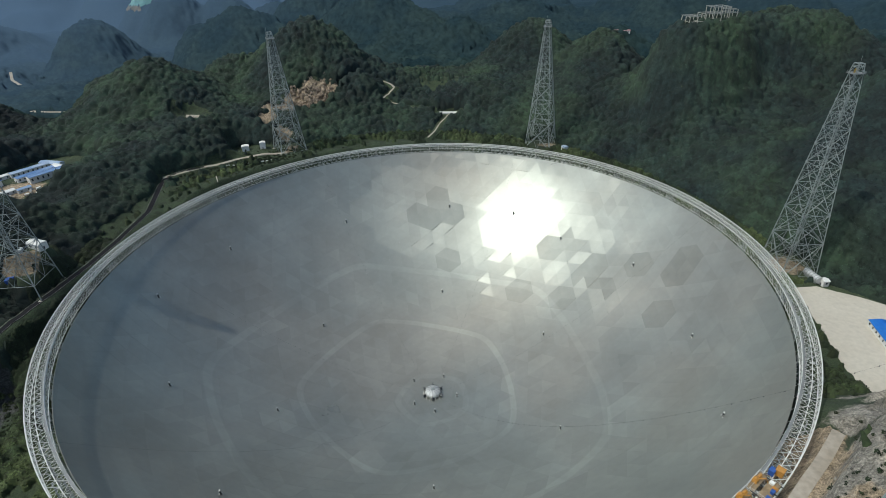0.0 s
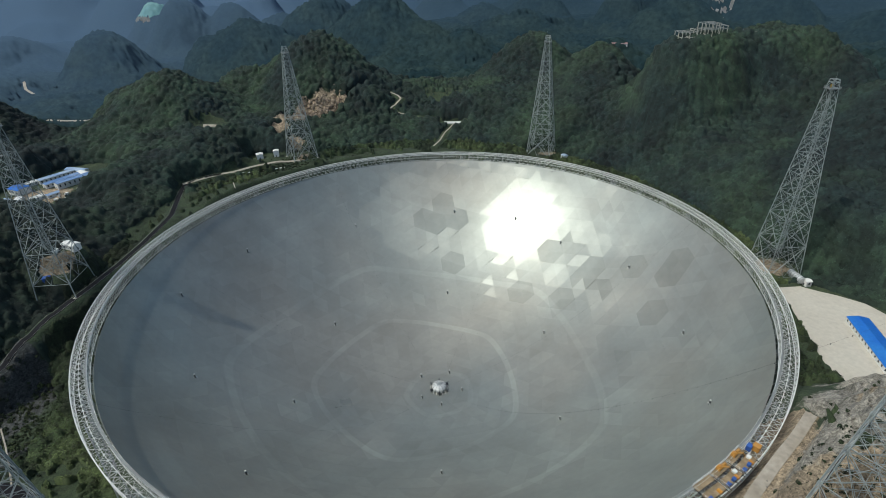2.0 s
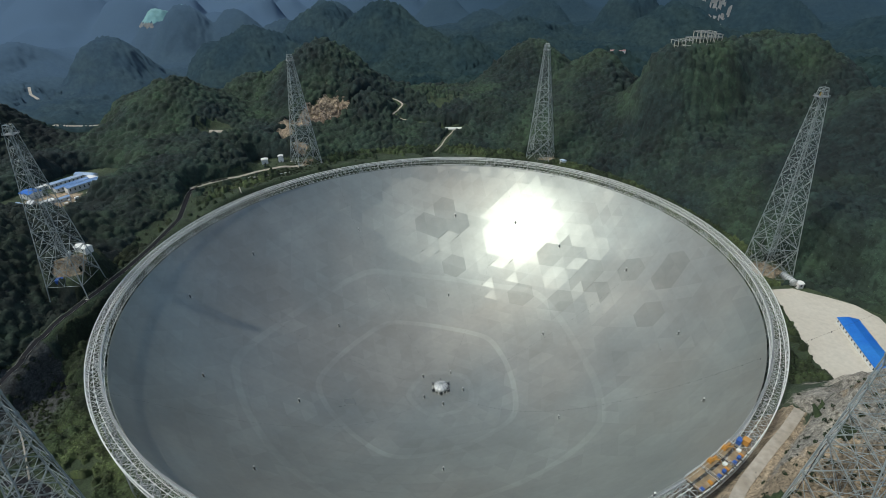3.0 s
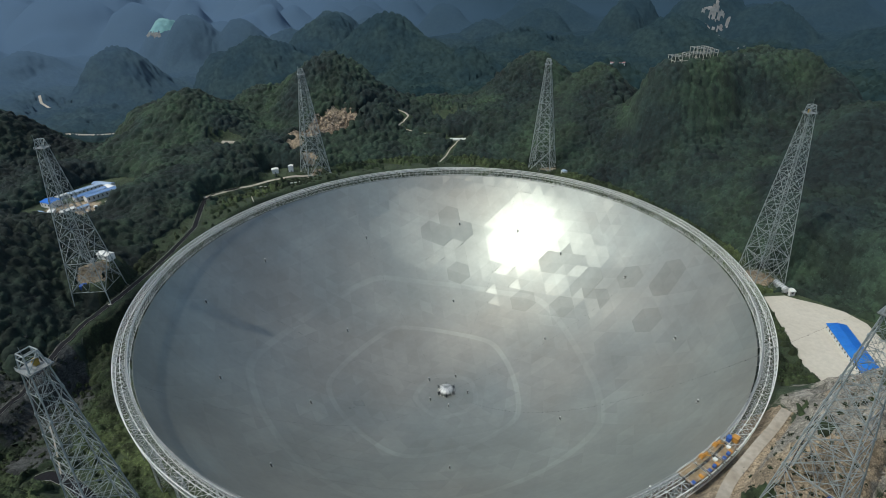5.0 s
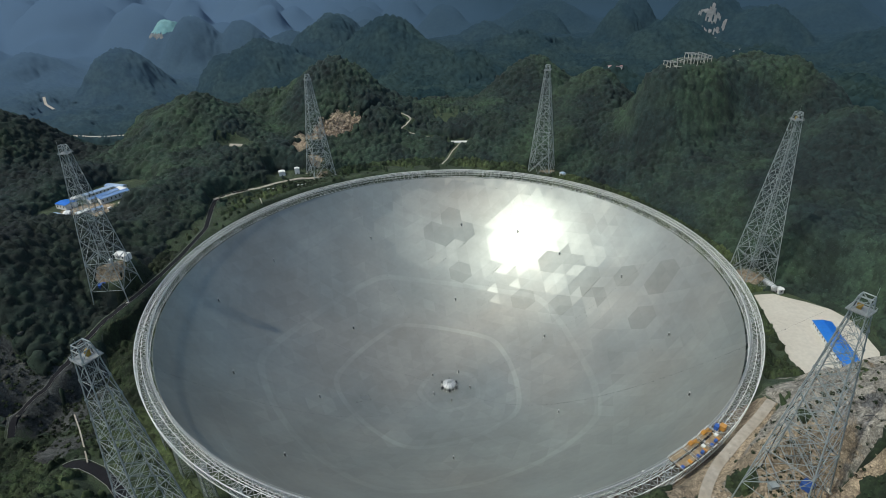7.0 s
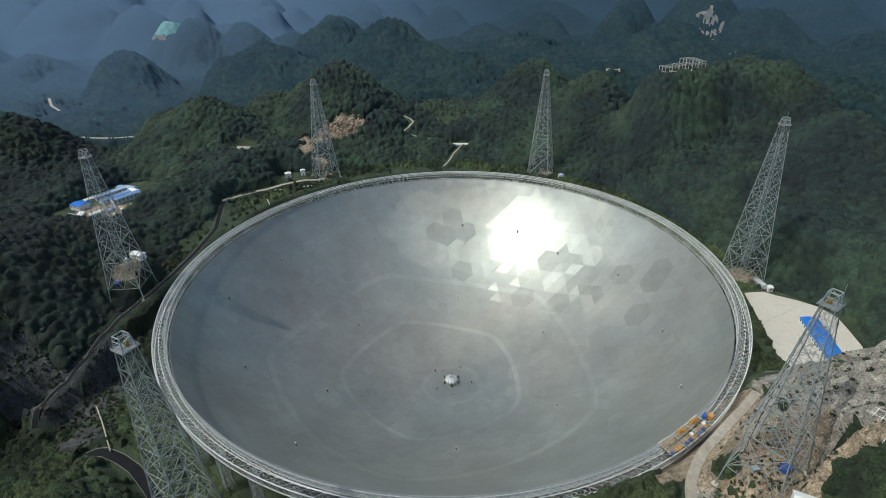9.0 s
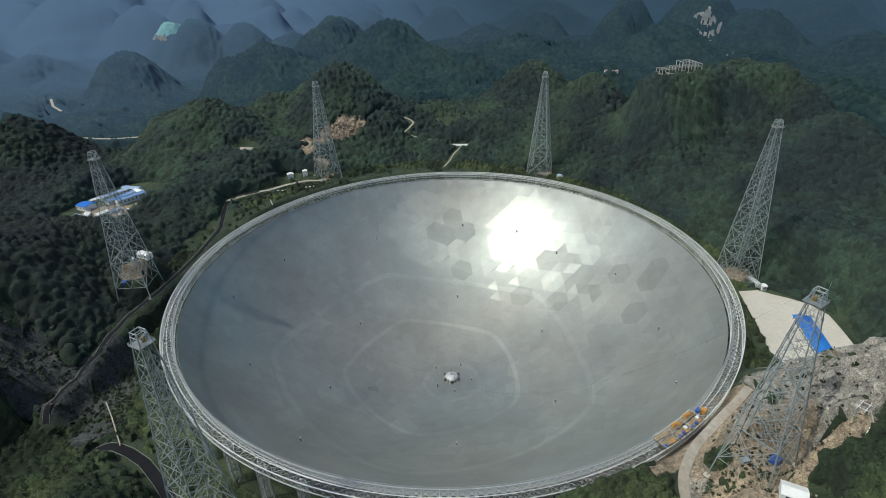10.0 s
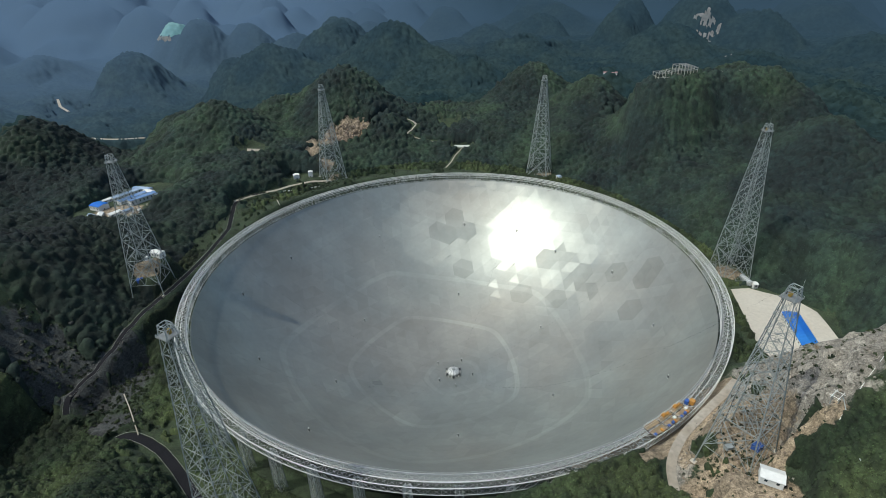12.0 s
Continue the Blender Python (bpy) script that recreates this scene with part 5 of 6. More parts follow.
def build_suspension_cables():
    """Six slack steel cables from the tower heads to the parked cabin."""
    rng = random.Random(9)
    for k in range(6):
        a = radians(3.28 + 60 * k)
        d = Vector((math.cos(a), math.sin(a), 0))
        top, end = d * 296 + Vector((0, 0, TOWER_TOP - 6.0)), d * 8.4 + Vector((0, -6.5, DISH_Z - DISH_R + 2.8))
        cable = thing("suspension_cable", pose(0, 0, 0), "thin dark steel cable slung from a tower head to the cabin", "cable", "cables of the cabin")

        def at(s):
            return top.lerp(end, s) - Vector((0, 0, 4 * 38 * s * (1 - s)))
        part("strand", Shape().path([at(i / 48) for i in range(49)], 0.022).mesh("strand", STEEL_DARK), cable)
        if k == 5:
            clip = Shape().box(-0.1, -0.1, -0.45, 0.1, 0.1, 0.1).mesh("cable_clip", STEEL_DARK)
            for i in range(44):
                part("cable_clip", clip, cable).location = at(0.06 + 0.018 * i + rng.uniform(-0.003, 0.003))


def build_targets():
    tmpl = None
    spots = [(20, 152), (17, 54), (24, -27), (29, -86), (25, -130), (115, 22), (123, -36), (119, -89), (133, -158), (124, 150), (118, 85)]
    spots += [(207, 84), (206, 63), (196, 45), (205, 20), (207, -10), (222, -35), (204, 118), (220, 153), (226, 177), (201, -161), (196, -129), (245, -63)]
    for r, deg in spots:
        x, y, _ = polar(r, deg)
        z = DISH_Z - math.sqrt(DISH_R ** 2 - r * r)
        if tmpl is None:
            tmpl = thing("survey_post", pose(x, y, z), "white survey post with a dark mount standing through the dish", "post", "survey posts on the dish")
            part("post", Shape().bar((0, 0, -0.6), (0, 0, 3.4), 0.6, 8).mesh("post", STEEL_DARK), tmpl, "dark post")
            part("cap", Shape().bar((0, 0, 3.4), (0, 0, 4.1), 0.6, 10, 0.45).mesh("cap", WHITE_PAINT), tmpl, "white cap")
            part("stay", Shape().bar((1.5, 0, 0), (0, 0, 2.6), 0.18).bar((-0.8, 1.2, 0), (0, 0, 2.6), 0.18).bar((-0.8, -1.2, 0), (0, 0, 2.6), 0.18).mesh("stay", WHITE_PAINT), tmpl)
        else:
            copy_thing(tmpl, pose(x, y, z))


def container(x, y, z, turn, w, d, h, material, label):
    c = thing("site_container", pose(x, y, z, 0, 0, turn), label, "container")
    part("body", Shape().box(-w / 2, -d / 2, -0.6, w / 2, d / 2, h).mesh("body", material), c)
    part("lid", Shape().box(-w / 2 - 0.15, -d / 2 - 0.15, h, w / 2 + 0.15, d / 2 + 0.15, h + 0.25).mesh("lid", material), c)
    s = Shape()
    for k in range(8):
        xx = -w / 2 + w * (k + 0.5) / 8
        s.box(xx - 0.08, -d / 2 - 0.1, 0, xx + 0.08, d / 2 + 0.1, h)
    part("rib", s.mesh("rib", material), c)



def build_gantry(deg, machine, label):
    """An installation platform riding on the ring, with a hoist."""
    x, y, _ = polar(256, deg)
    g = thing("hoist_gantry", pose(x, y, 0.2, 0, 0, deg), label, "gantry", "gantries on the ring")
    for x0, x1 in ((-4.8, -1.4), (0.2, 4.6)):
        for j in range(6):
            part("deck_board", Shape().box(x0, -6.2 + 2.08 * j, 0.3, x1, -4.2 + 2.08 * j, 0.6).mesh("deck_board", DECK), g, "brown timber board")
    rail = Shape()
    for j in range(6):
        rail.bar((-4.9, -6.2 + 2.08 * j, 0.4), (-4.9, -5.2 + 2.08 * j, 2.2), 0.1).bar((-4.9, -5.2 + 2.08 * j, 2.2), (-4.9, -4.1 + 2.08 * j, 0.4), 0.1)
    rail.bar((-4.9, -6.2, 2.2), (-4.9, 6.2, 2.2), 0.12).bar((-4.9, -6.2, 0.4), (-4.9, 6.2, 0.4), 0.12)
    # tarpaulins over stores at the outer edge
    for (x0, y0, wide, long, tall), cloth, what in (((3.0, -5.8, 1.8, 2.2, 1.1), BLUE_PAINT, "blue tarpaulin over stores"), ((2.6, 1.2, 2.4, 1.5, 1.3), YELLOW, "orange machine cover")):
        tarp = Shape()
        tarp.box(x0, y0, 0.6, x0 + wide, y0 + long, 0.6 + tall * 0.7).box(x0 + 0.2, y0 + 0.25, 0.6 + tall * 0.7, x0 + wide * 0.75, y0 + long - 0.3, 0.6 + tall)
        part("cover", tarp.mesh("cover", cloth), g, what)
    part("edge_girder", rail.mesh("edge_girder", STEEL_WHITE), g, "white lattice girder")
    s = Shape()
    for j in (-6, 0, 6):
        s.box(-5.0, j - 0.2, -0.1, 5.8, j + 0.2, 0.3)
    part("bearer", s.mesh("bearer", STEEL_DARK), g, "dark steel bearer")
    if machine:
        part("hoist_house", Shape().box(-4.8, -1.6, 0.9, -2.6, 1.0, 2.2).box(-4.4, -1.3, 2.2, -3.2, 0.2, 3.0).box(-4.9, -1.7, 0.6, -2.5, -1.1, 1.0).box(-4.9, 0.5, 0.6, -2.5, 1.1, 1.0).bar((-3.0, 0.4, 2.2), (-0.6, 1.8, 3.6), 0.25).bar((-0.6, 1.8, 3.6), (0.4, 2.4, 1.4), 0.2).mesh("hoist_house", YELLOW), g, "orange-yellow machine housing")
        part("winch", Shape().bar((-3.4, 2.0, 1.3), (-3.4, 4.4, 1.3), 0.6, 12).box(-4.2, 1.8, 0.6, -2.6, 4.6, 1.0).mesh("winch", YELLOW), g)
        part("control_cabin", Shape().box(3.2, -1.6, 0.6, 4.6, 0.2, 2.2).box(3.1, -1.7, 2.2, 4.7, 0.3, 2.3).mesh("control_cabin", BLUE_PAINT), g, "blue control cabin")
        part("crate", Shape().box(0.6, 3.0, 0.6, 2.6, 5.0, 1.6).mesh("crate", STEEL_WHITE), g, "white crate")
    s = Shape()
    for yy in (-6.1, 6.1):
        for k in range(7):
            s.bar((-4.7 + k * 1.7, yy, 0.6), (-4.7 + k * 1.7, yy, 1.7), 0.06)
        s.bar((-4.7, yy, 1.7), (5.5, yy, 1.7), 0.06)
    part("guard_rail", s.mesh("guard_rail", STEEL_WHITE), g)


build_dish()
build_ring()
for k in range(50):
    cx, cy, _ = polar(256.3, 3.6 + 7.2 * k)
    g0 = float(land(cx, cy))
    if g0 < -8:
        lattice_column(cx, cy, g0, -7.0, 3.6 + 7.2 * k)
for k in range(6):
    build_tower(k)
build_feed_cabin()
build_suspension_cables()
build_targets()
build_gantry(-53.2, True, "brown-decked gantry with a blue cabin on the ring truss")
build_gantry(-56.2, True, "brown-decked hoist gantry with an orange housing on the ring truss")
build_gantry(-59.2, False, "plain brown gantry deck on the ring truss")
container(*polar(257.5, -50.4, 0.1), 40, 3.2, 3.2, 2.6, YELLOW, "orange-yellow hoist box on the ring truss")
container(*polar(255.0, -50.9, 0.1), 40, 3.0, 2.2, 2.2, BLUE_PAINT, "blue hoist box on the ring truss")

# ---- roads, yards and buildings ----
ribbon("road_west", ROAD_WEST, 4.8, ASPHALT, "narrow dark asphalt road along the ring")
ribbon("road_north", ROAD_NORTH, 5.0, DIRT_ROAD, "pale dirt track past the huts")
ribbon("road_southwest", ROAD_SOUTH_WEST, 7.0, ASPHALT, "dark asphalt road with kerbs below the tower")
ribbon("road_east", ROAD_EAST, 5.6, DIRT_ROAD, "pale dirt road against the ring")
ribbon("path_white", PATH_WHITE, 1.8, DIRT_ROAD, "pale footpath down the slope")
ribbon("path_quarry", PATH_QUARRY, 2.6, DIRT_ROAD, "pale winding track beside the quarry")
ribbon("path_hill", PATH_HILL, 7.0, DIRT_ROAD, "pale road climbing the valley cone")
ribbon("path_valley", PATH_VALLEY, 7.0, DIRT_ROAD, "pale valley road")


def kerb(name, pts, offset, label, thick):
    v = []
    for i, p in enumerate(pts):
        d = Vector(pts[min(i + 1, len(pts) - 1)]) - Vector(pts[max(i - 1, 0)])
        s = Vector((-d.y, d.x, 0)).normalized() * offset
        v.append(Vector((p[0], p[1], 0)) + s)
    fine = []
    for a, b in zip(v, v[1:]):
        k = max(1, int((b - a).length / 4))
        fine += [a.lerp(b, i / k) for i in range(k)]
    fine.append(v[-1])
    fine = [Vector((q.x, q.y, float(land(q.x, q.y)) + 0.7)) for q in fine]
    tagged(new(name, Shape().path(fine, thick).mesh(name, KERB_GREY)), label, "kerb", kind="structure")


kerb("kerb_west", ROAD_WEST, 2.7, "weathered concrete roadside wall", 0.075)
kerb("kerb_west_inner", ROAD_WEST, -2.7, "weathered concrete kerb", 0.06)
kerb("kerb_southwest", ROAD_SOUTH_WEST, 3.9, "weathered concrete kerb", 0.11)
kerb("kerb_southwest_inner", ROAD_SOUTH_WEST, -3.9, "weathered concrete kerb", 0.11)


def slab(name, pts, z, thick, material, label):
    v = [(x, y, z) for x, y in pts] + [(x, y, z - thick) for x, y in pts]
    n = len(pts)
    f = [tuple(range(n)), tuple(range(2 * n - 1, n - 1, -1))] + [(i, i + n, (i + 1) % n + n, (i + 1) % n) for i in range(n)]
    tagged(new(name, mesh_of(name, v, f, material)), label, "pavement", kind="structure")


slab("pavement", [(289, -11), (279, -62), (271, -97), (266, -127), (290, -139), (325, -126), (345, -96), (349, -72), (351, -54), (344, -37), (330, -25), (317, -17), (308, -10)], -32.5, 3, CONCRETE, "pale concrete yard east of the ring")


def building(name, x, y, z, turn, w, d, h, roof, label, category="building", rise=1.2, wall=None, windows=True, group=""):
    """A low shed: walls, pitched roof, door and a row of windows on the long sides."""
    b = thing(name, pose(x, y, z, 0, 0, turn), label, category, group)
    part("wall", Shape().box(-w / 2, -d / 2, -1.0, w / 2, d / 2, h).mesh("wall", wall or WHITE_PAINT), b)
    cover = part("roof", Shape().gable(-w / 2, -d / 2, w / 2, d / 2, h, rise).mesh("roof", roof), b, "sheet metal roof")
    part("ridge_cap", Shape().bar((0, -d / 2 - 0.4, h + rise + 0.27), (0, d / 2 + 0.4, h + rise + 0.27), 0.14).mesh("ridge_cap", roof), cover)
    for i in (-1, 1):
        v = [(-w / 2, i * d / 2, h), (w / 2, i * d / 2, h), (0, i * d / 2, h + rise), (-w / 2, i * (d / 2 - 0.2), h), (w / 2, i * (d / 2 - 0.2), h), (0, i * (d / 2 - 0.2), h + rise)]
        part("gable", mesh_of("gable", v, [(0, 1, 2), (3, 5, 4), (0, 2, 5, 3), (1, 4, 5, 2), (0, 3, 4, 1)], wall or WHITE_PAINT), b)
    if windows:
        n = max(1, int(d / 4.5))
        for i in range(n):
            yy = -d / 2 + d * (i + 0.5) / n
            for sx in (-1, 1):
                x0, x1 = sorted((sx * w / 2 - 0.05, sx * w / 2 + 0.08))
                pane = part("window", Shape().box(x0, yy - 0.7, h * 0.4, x1, yy + 0.7, h * 0.8).mesh("window", GLASS_DARK), b)
                part("sill", Shape().box(x0 - 0.05, yy - 0.85, h * 0.4 - 0.12, x1 + 0.08, yy + 0.85, h * 0.4).mesh("sill", CONCRETE), pane)
    part("door", Shape().box(-0.6, -d / 2 - 0.08, -0.1, 0.6, -d / 2 + 0.05, 2.1).mesh("door", STEEL_DARK), b)
    return b


building("long_shed", 314.5, -91, -32.5, -11.5, 14.5, 64, 4.2, ROOF_BLUE, "long shed with a bright blue sheet roof on the concrete yard", "shed", 1.4)
building("equipment_hut", -217, 250, 2.6, 20, 8, 7, 5.5, WHITE_PAINT, "small white equipment hut by the track", "hut", 0.8, windows=False)
building("equipment_hut", -196.5, 251.5, 4.0, 10, 6, 5, 7.5, WHITE_PAINT, "small tall white hut by the track", "hut", 0.8, windows=False)
building("equipment_hut", 160, 246, -12.0, 20, 6, 6, 8.0, ROOF_PALE, "tall narrow white hut beside the tower", "hut", 0.6, windows=False)
building("equipment_hut", 314.2, -7.8, -32.5, -83, 5.5, 5, 4.2, WHITE_PAINT, "small white hut on the yard's edge", "hut", 0.7)
building("equipment_hut", -299, 5, 16.8, 70, 7, 13, 4.5, WHITE_PAINT, "white winch hut on the hillside by the tower", "hut", 1.2)
building("white_shed", 164, -283.5, 31.5, 62, 8.5, 11, 3.6, WHITE_PAINT, "white gabled shed on a terrace near the tower", "shed", 1.8)


def tank(x, y, z, turn, length, r):
    t = thing("pipe_bundle", pose(x, y, z, 0, 0, turn), "wrapped silver equipment cylinder lying by the tower foot", "tank")
    part("shell", Shape().bar((-length / 2, 0, r), (length / 2, 0, r), r, 14).mesh("shell", ALUMINIUM), t)
    for k in range(6):
        xx = -length / 2 + length * (k + 0.5) / 6
        part("hoop", Shape().bar((xx - 0.2, 0, r), (xx + 0.2, 0, r), r * 1.07, 14).mesh("hoop", STEEL_GREY), t)
    part("cradle", Shape().box(-length / 2 + 1, -r * 0.8, -0.5, length / 2 - 1, r * 0.8, 0.5).mesh("cradle", STEEL_GREY), t)


tank(309.4, -0.4, -31.5, -83, 15, 2.8)


container(175.5, -253.5, 18.2, 30, 5, 4.5, 4, BLUE_PAINT, "blue winch housing inside the tower's foot")
container(160, -252, 17.8, 10, 4, 3, 2, STEEL_GREY, "grey machine inside the tower's foot")
container(-309.5, -20.5, float(land(-309.5, -20.5)), 20, 5, 5, 5, BLUE_PAINT, "small blue container below the tower")
container(-310, -3, 17, 10, 8, 4, 3, STEEL_WHITE, "pale winch block at the tower's foot")

# camp of site sheds: x, y, turn, width, length, height, roof, what it is
CAMP = [(-424, 180, -34, 8, 36, 4.5, ROOF_PALE, "long pale blue-roofed shed in the valley camp"),
        (-410, 168, -31, 8, 36, 4.5, ROOF_FADED, "long faded blue-roofed shed in the valley camp"),
        (-394, 163, -36, 9, 34, 6.5, ROOF_FADED, "tall faded blue-roofed shed with white walls in the camp"),
        (-378, 176, -55, 8, 18, 4.0, ROOF_PALE, "short pale blue-roofed hut at the camp's end"),
        (-411, 198, 76, 8, 26, 4.0, ROOF_PALE, "pale blue-roofed hut along the camp's back"),
        (-397, 187, 60, 7, 14, 4.0, WHITE_PAINT, "white-roofed hut in the valley camp"),
        (-438, 142, 66, 14, 17, 6.0, ROOF_BLUE, "broad bright blue-roofed store at the camp's edge"),
        (-440, 163, -34, 6, 12, 3.5, WHITE_PAINT, "small white-roofed hut in the camp"),
        (-414, 104, 70, 5, 11, 3.0, ROOF_PALE, "small pale blue-roofed hut in the camp yard"),
        (-404, 98, 60, 5, 9, 3.0, ROOF_PALE, "small pale blue-roofed hut in the camp yard"),
        (-424, 118, 20, 6, 12, 3.0, WHITE_PAINT, "white-roofed workshop hut in the camp yard"),
        (-408, 122, -30, 7, 14, 3.2, WHITE_PAINT, "white-roofed workshop hut in the camp yard"),
        (-396, 130, -32, 5, 12, 3.0, ROOF_PALE, "small pale blue-roofed hut in the camp yard"),
        (-433, 116, 60, 5, 10, 3.0, ROOF_PALE, "small pale blue-roofed hut in the camp yard")]
for hx, hy, turn, w, d, h, roof, label in CAMP:
    building("camp_hut", hx, hy, 11, turn, w, d, h, roof, label, "hut", 1.2, group="huts of the camp")
rng = random.Random(3)
for k in range(36):
    px, py = -440 + rng.uniform(0, 62), 98 + rng.uniform(0, 52)
    if 0.42 * (px + 440) + 94 < py < 0.42 * (px + 440) + 124:
        w, d, h = rng.uniform(1.6, 4), rng.uniform(1.2, 2.4), rng.uniform(0.8, 2.2)
        stack = thing("material_stack", pose(px, py, 11.0, 0, 0, rng.uniform(0, 90)), "pale stack of building material in the camp yard", "stack", "stacks of material")
        part("load", Shape().box(-w / 2, -d / 2, 0.2, w / 2, d / 2, h).mesh("load", rng.choice((WHITE_PAINT, CONCRETE, DIRT_ROAD))), stack)
        part("bearer", Shape().box(-w / 2, -d / 2 + 0.1, -0.6, w / 2, -d / 2 + 0.3, 0.2).box(-w / 2, d / 2 - 0.3, -0.6, w / 2, d / 2 - 0.1, 0.2).mesh("bearer", DECK), stack)


def frame_building():
    """An unfinished concrete frame stepping up the crest, two storeys, then three."""
    b = thing("frame_building", pose(311, 271, 123, 0, 0, 8), "unfinished pale concrete frame building on the wooded crest", "building")
    heights = (9, 9, 10.5, 17, 17, 17, 14)
    for i, h in enumerate(heights):
        for j in range(3):
            part("column", Shape().box(-0.3, -0.3, -6, 0.3, 0.3, h).mesh("column", CONCRETE), b).location = (-27 + 9 * i, -8 + 8 * j, 0)
    for z, x0, x1, m in ((3.2, -28, 28, CONCRETE), (8.6, -28, -8, KERB_GREY), (10.4, -9, 28, KERB_GREY), (16.6, -1, 19, KERB_GREY), (13.6, 17, 28, KERB_GREY)):
        for j in range(3):
            part("beam", Shape().box(x0, -8.35 + 8 * j, z, x1, -7.65 + 8 * j, z + 0.5).mesh("beam", m), b)
        for i in range(7):
            if x0 <= -27 + 9 * i <= x1:
                part("cross_beam", Shape().box(-27.3 + 9 * i, -8, z + 0.05, -26.7 + 9 * i, 8, z + 0.4).mesh("cross_beam", m), b)
    part("floor_slab", Shape().box(-28, 0, -0.3, 28, 9, 0.1).mesh("floor_slab", CONCRETE), b)


frame_building()
crest = thing("crest_wall", pose(348, 290, 124), "long low pale wall along the wooded crest", "wall")
for k in range(11):
    part("wall_bay", Shape().box(0, -0.3, -4, 9.4, 0.3, 1.6).mesh("wall_bay", CONCRETE), crest).location = (10 * k, 1.0 * k, 0)
    part("coping", Shape().box(-0.2, -0.5, 1.6, 9.8, 0.5, 1.9).mesh("coping", CONCRETE), crest).location = (10 * k, 1.0 * k, 0)
building("ridge_house", 330, 618, float(land(330, 618)), 80, 9, 26, 4, PINK, "low house with a reddish roof on the far ridge", "house", 1.0)
slab("platform_north", [(13, 347), (39, 345), (38, 338), (13, 340)], 13.4, 2.5, WHITE_PAINT, "white terrace slab in the woods")
slab("clearing_north", [(-292, 284), (-271, 280), (-269, 272), (-289, 274)], 38, 2, DIRT_ROAD, "pale gravel clearing in the woods")


def track_barriers():
    """Low white concrete blocks along the lower edge of the track."""
    tmpl = None
    for k in range(11):
        bx, by = -228 + 5.0 * k, 203 + 1.55 * k
        m = pose(bx, by, float(land(bx, by)), 0, 0, 17)
        if tmpl is None:
            tmpl = thing("barrier_block", m, "low white concrete block beside the dirt track", "barrier", "blocks along the track")
            part("block", Shape().box(-1.5, -0.4, -0.8, 1.5, 0.4, 0.8).box(-1.5, -0.6, -0.8, 1.5, 0.6, 0.1).mesh("block", WHITE_PAINT), tmpl)
        else:
            copy_thing(tmpl, m)


track_barriers()


def stair_wall():
    pts = [(-270, -146, -28), (-262, -156, -33), (-254, -167, -37), (-246, -178, -40)]
    v = [Vector((x, y, max(float(land(x, y)), z) + 0.4)) for x, y, z in pts]
    tagged(new("stair_wall", Shape().path(v, 0.6).mesh("stair_wall", DIRT_ROAD)), "pale concrete drainage stair down the slope", "wall")


stair_wall()


def frame_pole(x, y, turn):
    """Two short posts with a pair of cross arms, as carries a site power line."""
    p = thing("power_pole", pose(x, y, float(land(x, y)), 0, 0, turn), "pale twin-post power pole with cross arms on the rocky slope", "pole")
    for yy in (-1.6, 1.6):
        part("mast", Shape().bar((0, yy, -1.5), (0, yy, 6.0), 0.2, 8, 0.15).mesh("mast", STEEL_GREY), p)
        arm = part("cross_arm", Shape().box(-4.2, yy - 0.15, 5.4, 4.2, yy + 0.15, 5.75).mesh("cross_arm", STEEL_WHITE), p)
        for xx in (-3.8, 0.6, 3.8):
            part("insulator", Shape().bar((xx, yy, 5.75), (xx, yy, 6.4), 0.14, 6, 0.1).mesh("insulator", WHITE_PAINT), arm)
    for xx in (-2.6, 2.6):
        part("tie", Shape().box(xx - 0.12, -2.6, 5.78, xx + 0.12, 2.6, 6.0).mesh("tie", STEEL_WHITE), p)
    part("stay", Shape().bar((0, 1.6, 5.0), (3.5, 4.0, -2.0), 0.05).mesh("stay", STEEL_GREY), p)


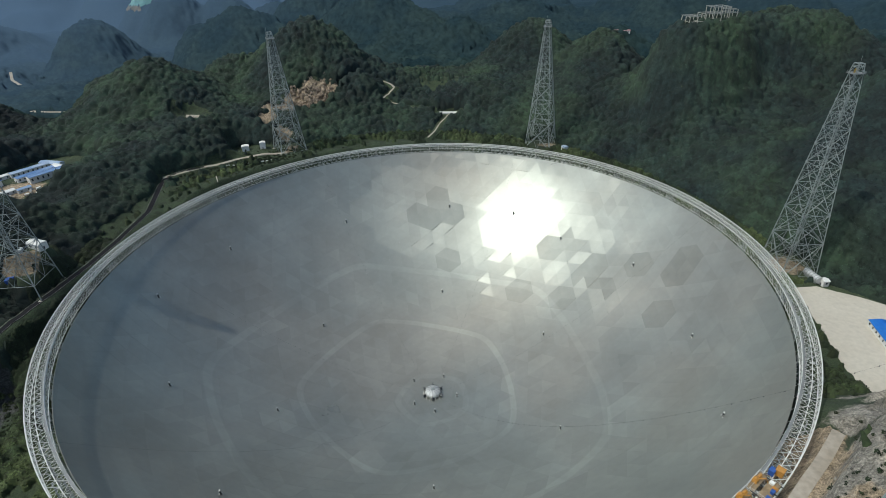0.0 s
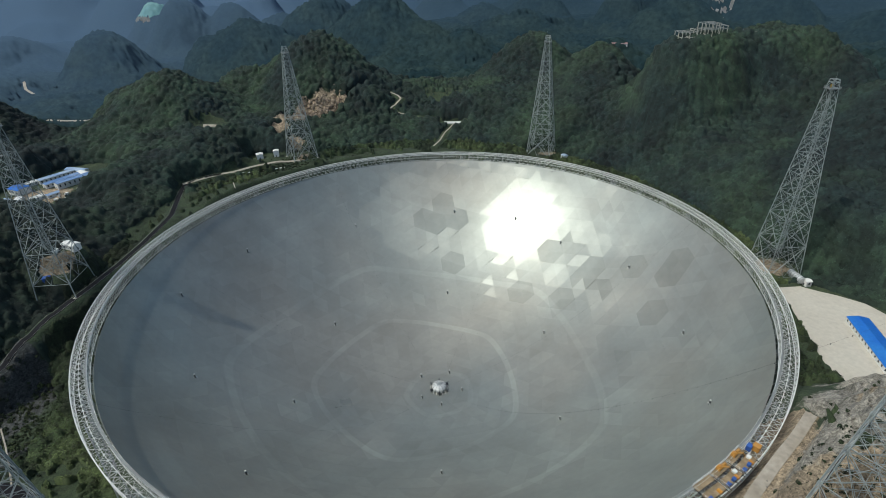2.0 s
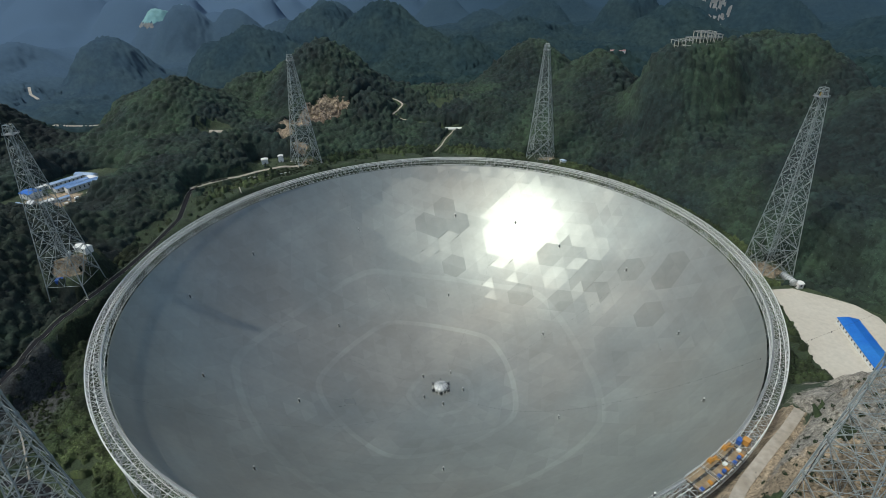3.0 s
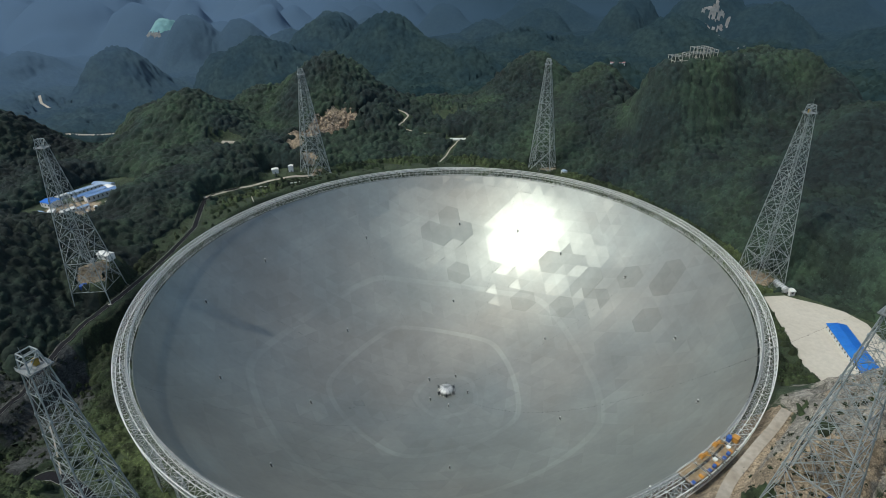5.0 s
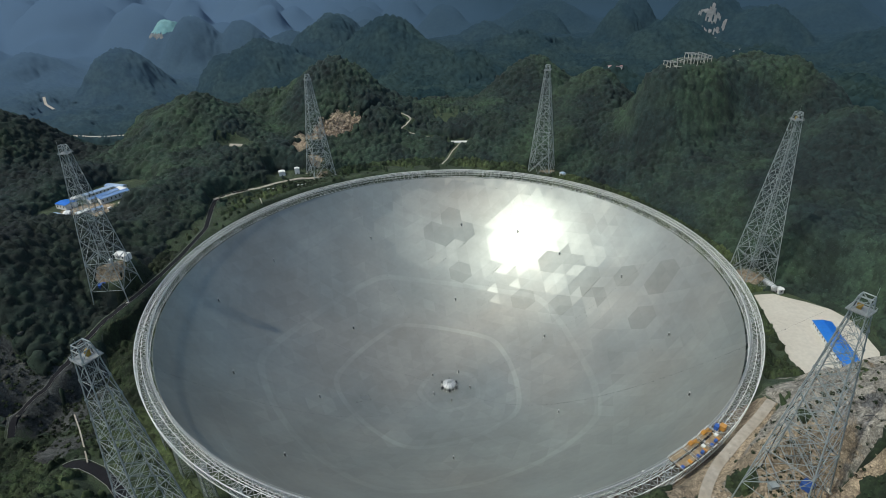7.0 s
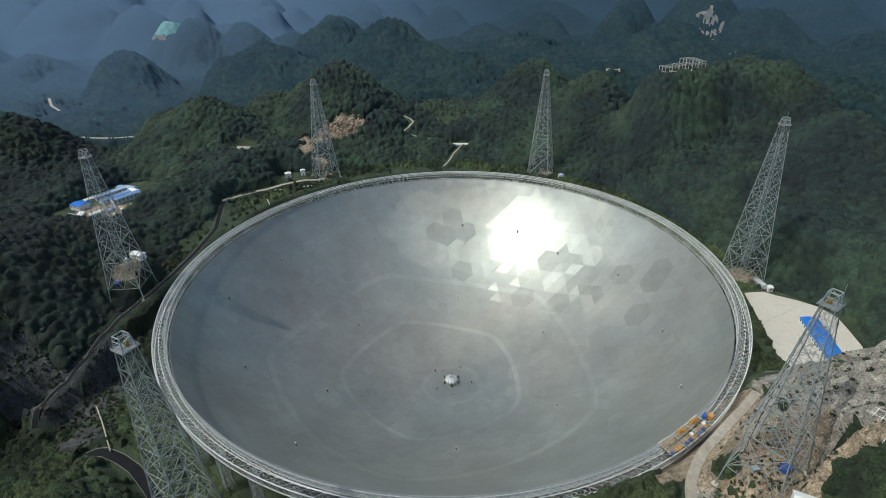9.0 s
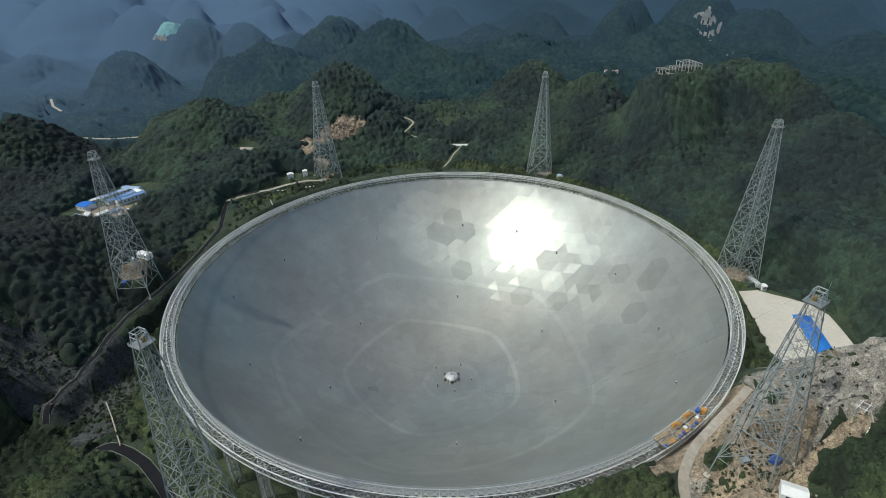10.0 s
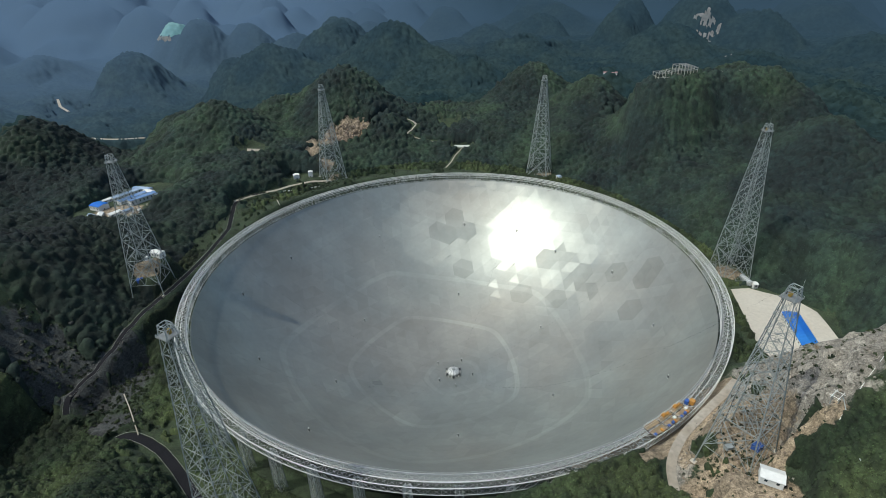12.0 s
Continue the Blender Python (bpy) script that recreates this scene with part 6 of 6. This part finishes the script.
def laid_pipe(name, pts, rad, material, label, category):
    """A pipe in short lengths that follow the rock."""
    fine = []
    for (x0, y0), (x1, y1) in zip(pts, pts[1:]):
        k = max(1, int(math.hypot(x1 - x0, y1 - y0) / 3))
        fine += [(x0 + (x1 - x0) * i / k, y0 + (y1 - y0) * i / k) for i in range(k)]
    fine.append(pts[-1])
    line = [Vector((x, y, float(land(x, y)) + 0.8)) for x, y in fine]
    line = [line[0]] + [(a + b * 2 + c) / 4 for a, b, c in zip(line, line[1:], line[2:])] + [line[-1]]
    pipe = thing(name, pose(0, 0, 0), label, category)
    for a, b in zip(line, line[1:]):
        part("pipe_length", Shape().bar(a, b, rad, 6).mesh("pipe_length", material), pipe)


frame_pole(196.1, -266.6, 35)
laid_pipe("drain_pipe", [(-232, 188), (-224, 171), (-217, 156)], 0.45, CONCRETE, "pale concrete drain down the grassy bank", "pipe")
laid_pipe("water_pipe", [(224, -255), (213, -262), (204, -268.5)], 0.16, STEEL_WHITE, "thin white pipe laid over the rocky hill", "pipe")
laid_pipe("water_pipe", [(196, -274), (190, -278.5)], 0.22, STEEL_WHITE, "short white pipe at the edge of the shrubs", "pipe")
laid_pipe("drain_pipe", [(200, -265), (195.5, -280), (192.5, -296), (191, -306)], 0.26, STEEL_GREY, "grey pipe running down the slope through shrubs", "pipe")
laid_pipe("power_cable", [(201, -262), (196, -254), (199, -247), (190, -243)], 0.12, STEEL_DARK, "dark cable trailing over the rocks", "cable")

build_rubble("quarry_rubble", -158, 350, 60, 30, 20, 1100, 1.7, STONE_TAN, "tan broken quarry blocks on the hillside", 71)
build_rubble("mound_rubble", 212, -238, 60, 50, -50, 700, 0.7, STONE_GREY, "grey broken limestone blocks on the mound", 72)
build_rubble("terrace_rubble", 165, -268, 40, 22, 0, 300, 0.6, STONE_TAN, "tan stones and spoil round the tower foot", 73)
build_rubble("cliff_ledges", -345, -96, 60, 75, 15, 150, 1.8, STONE_SHADED, "dark rock ledges on the steep slope, shade put into their colour", 74)

build_scrub("terrace_scrub", 160, -252, 40, 46, -40, 420, 0.9, "small green bushes scattered over tan soil", 81)
build_scrub("mound_scrub", 220, -235, 75, 55, -35, 260, 1.0, "thin green scrub in the cracks of the rock hill", 82)
build_scrub("cliff_scrub", -325, -110, 75, 60, -10, 900, 1.5, "dark bushes clinging to the shaded cliff", 83)
build_scrub("verge_scrub", -205, 205, 85, 26, 36, 800, 1.25, "low green bushes on the grassy verge beside the track", 85)
build_scrub("bank_scrub", -262, -140, 26, 70, 20, 350, 1.2, "low bushes on the bank beside the ring", 84)

# ---- forest ----
build_woods()
build_far_canopy()
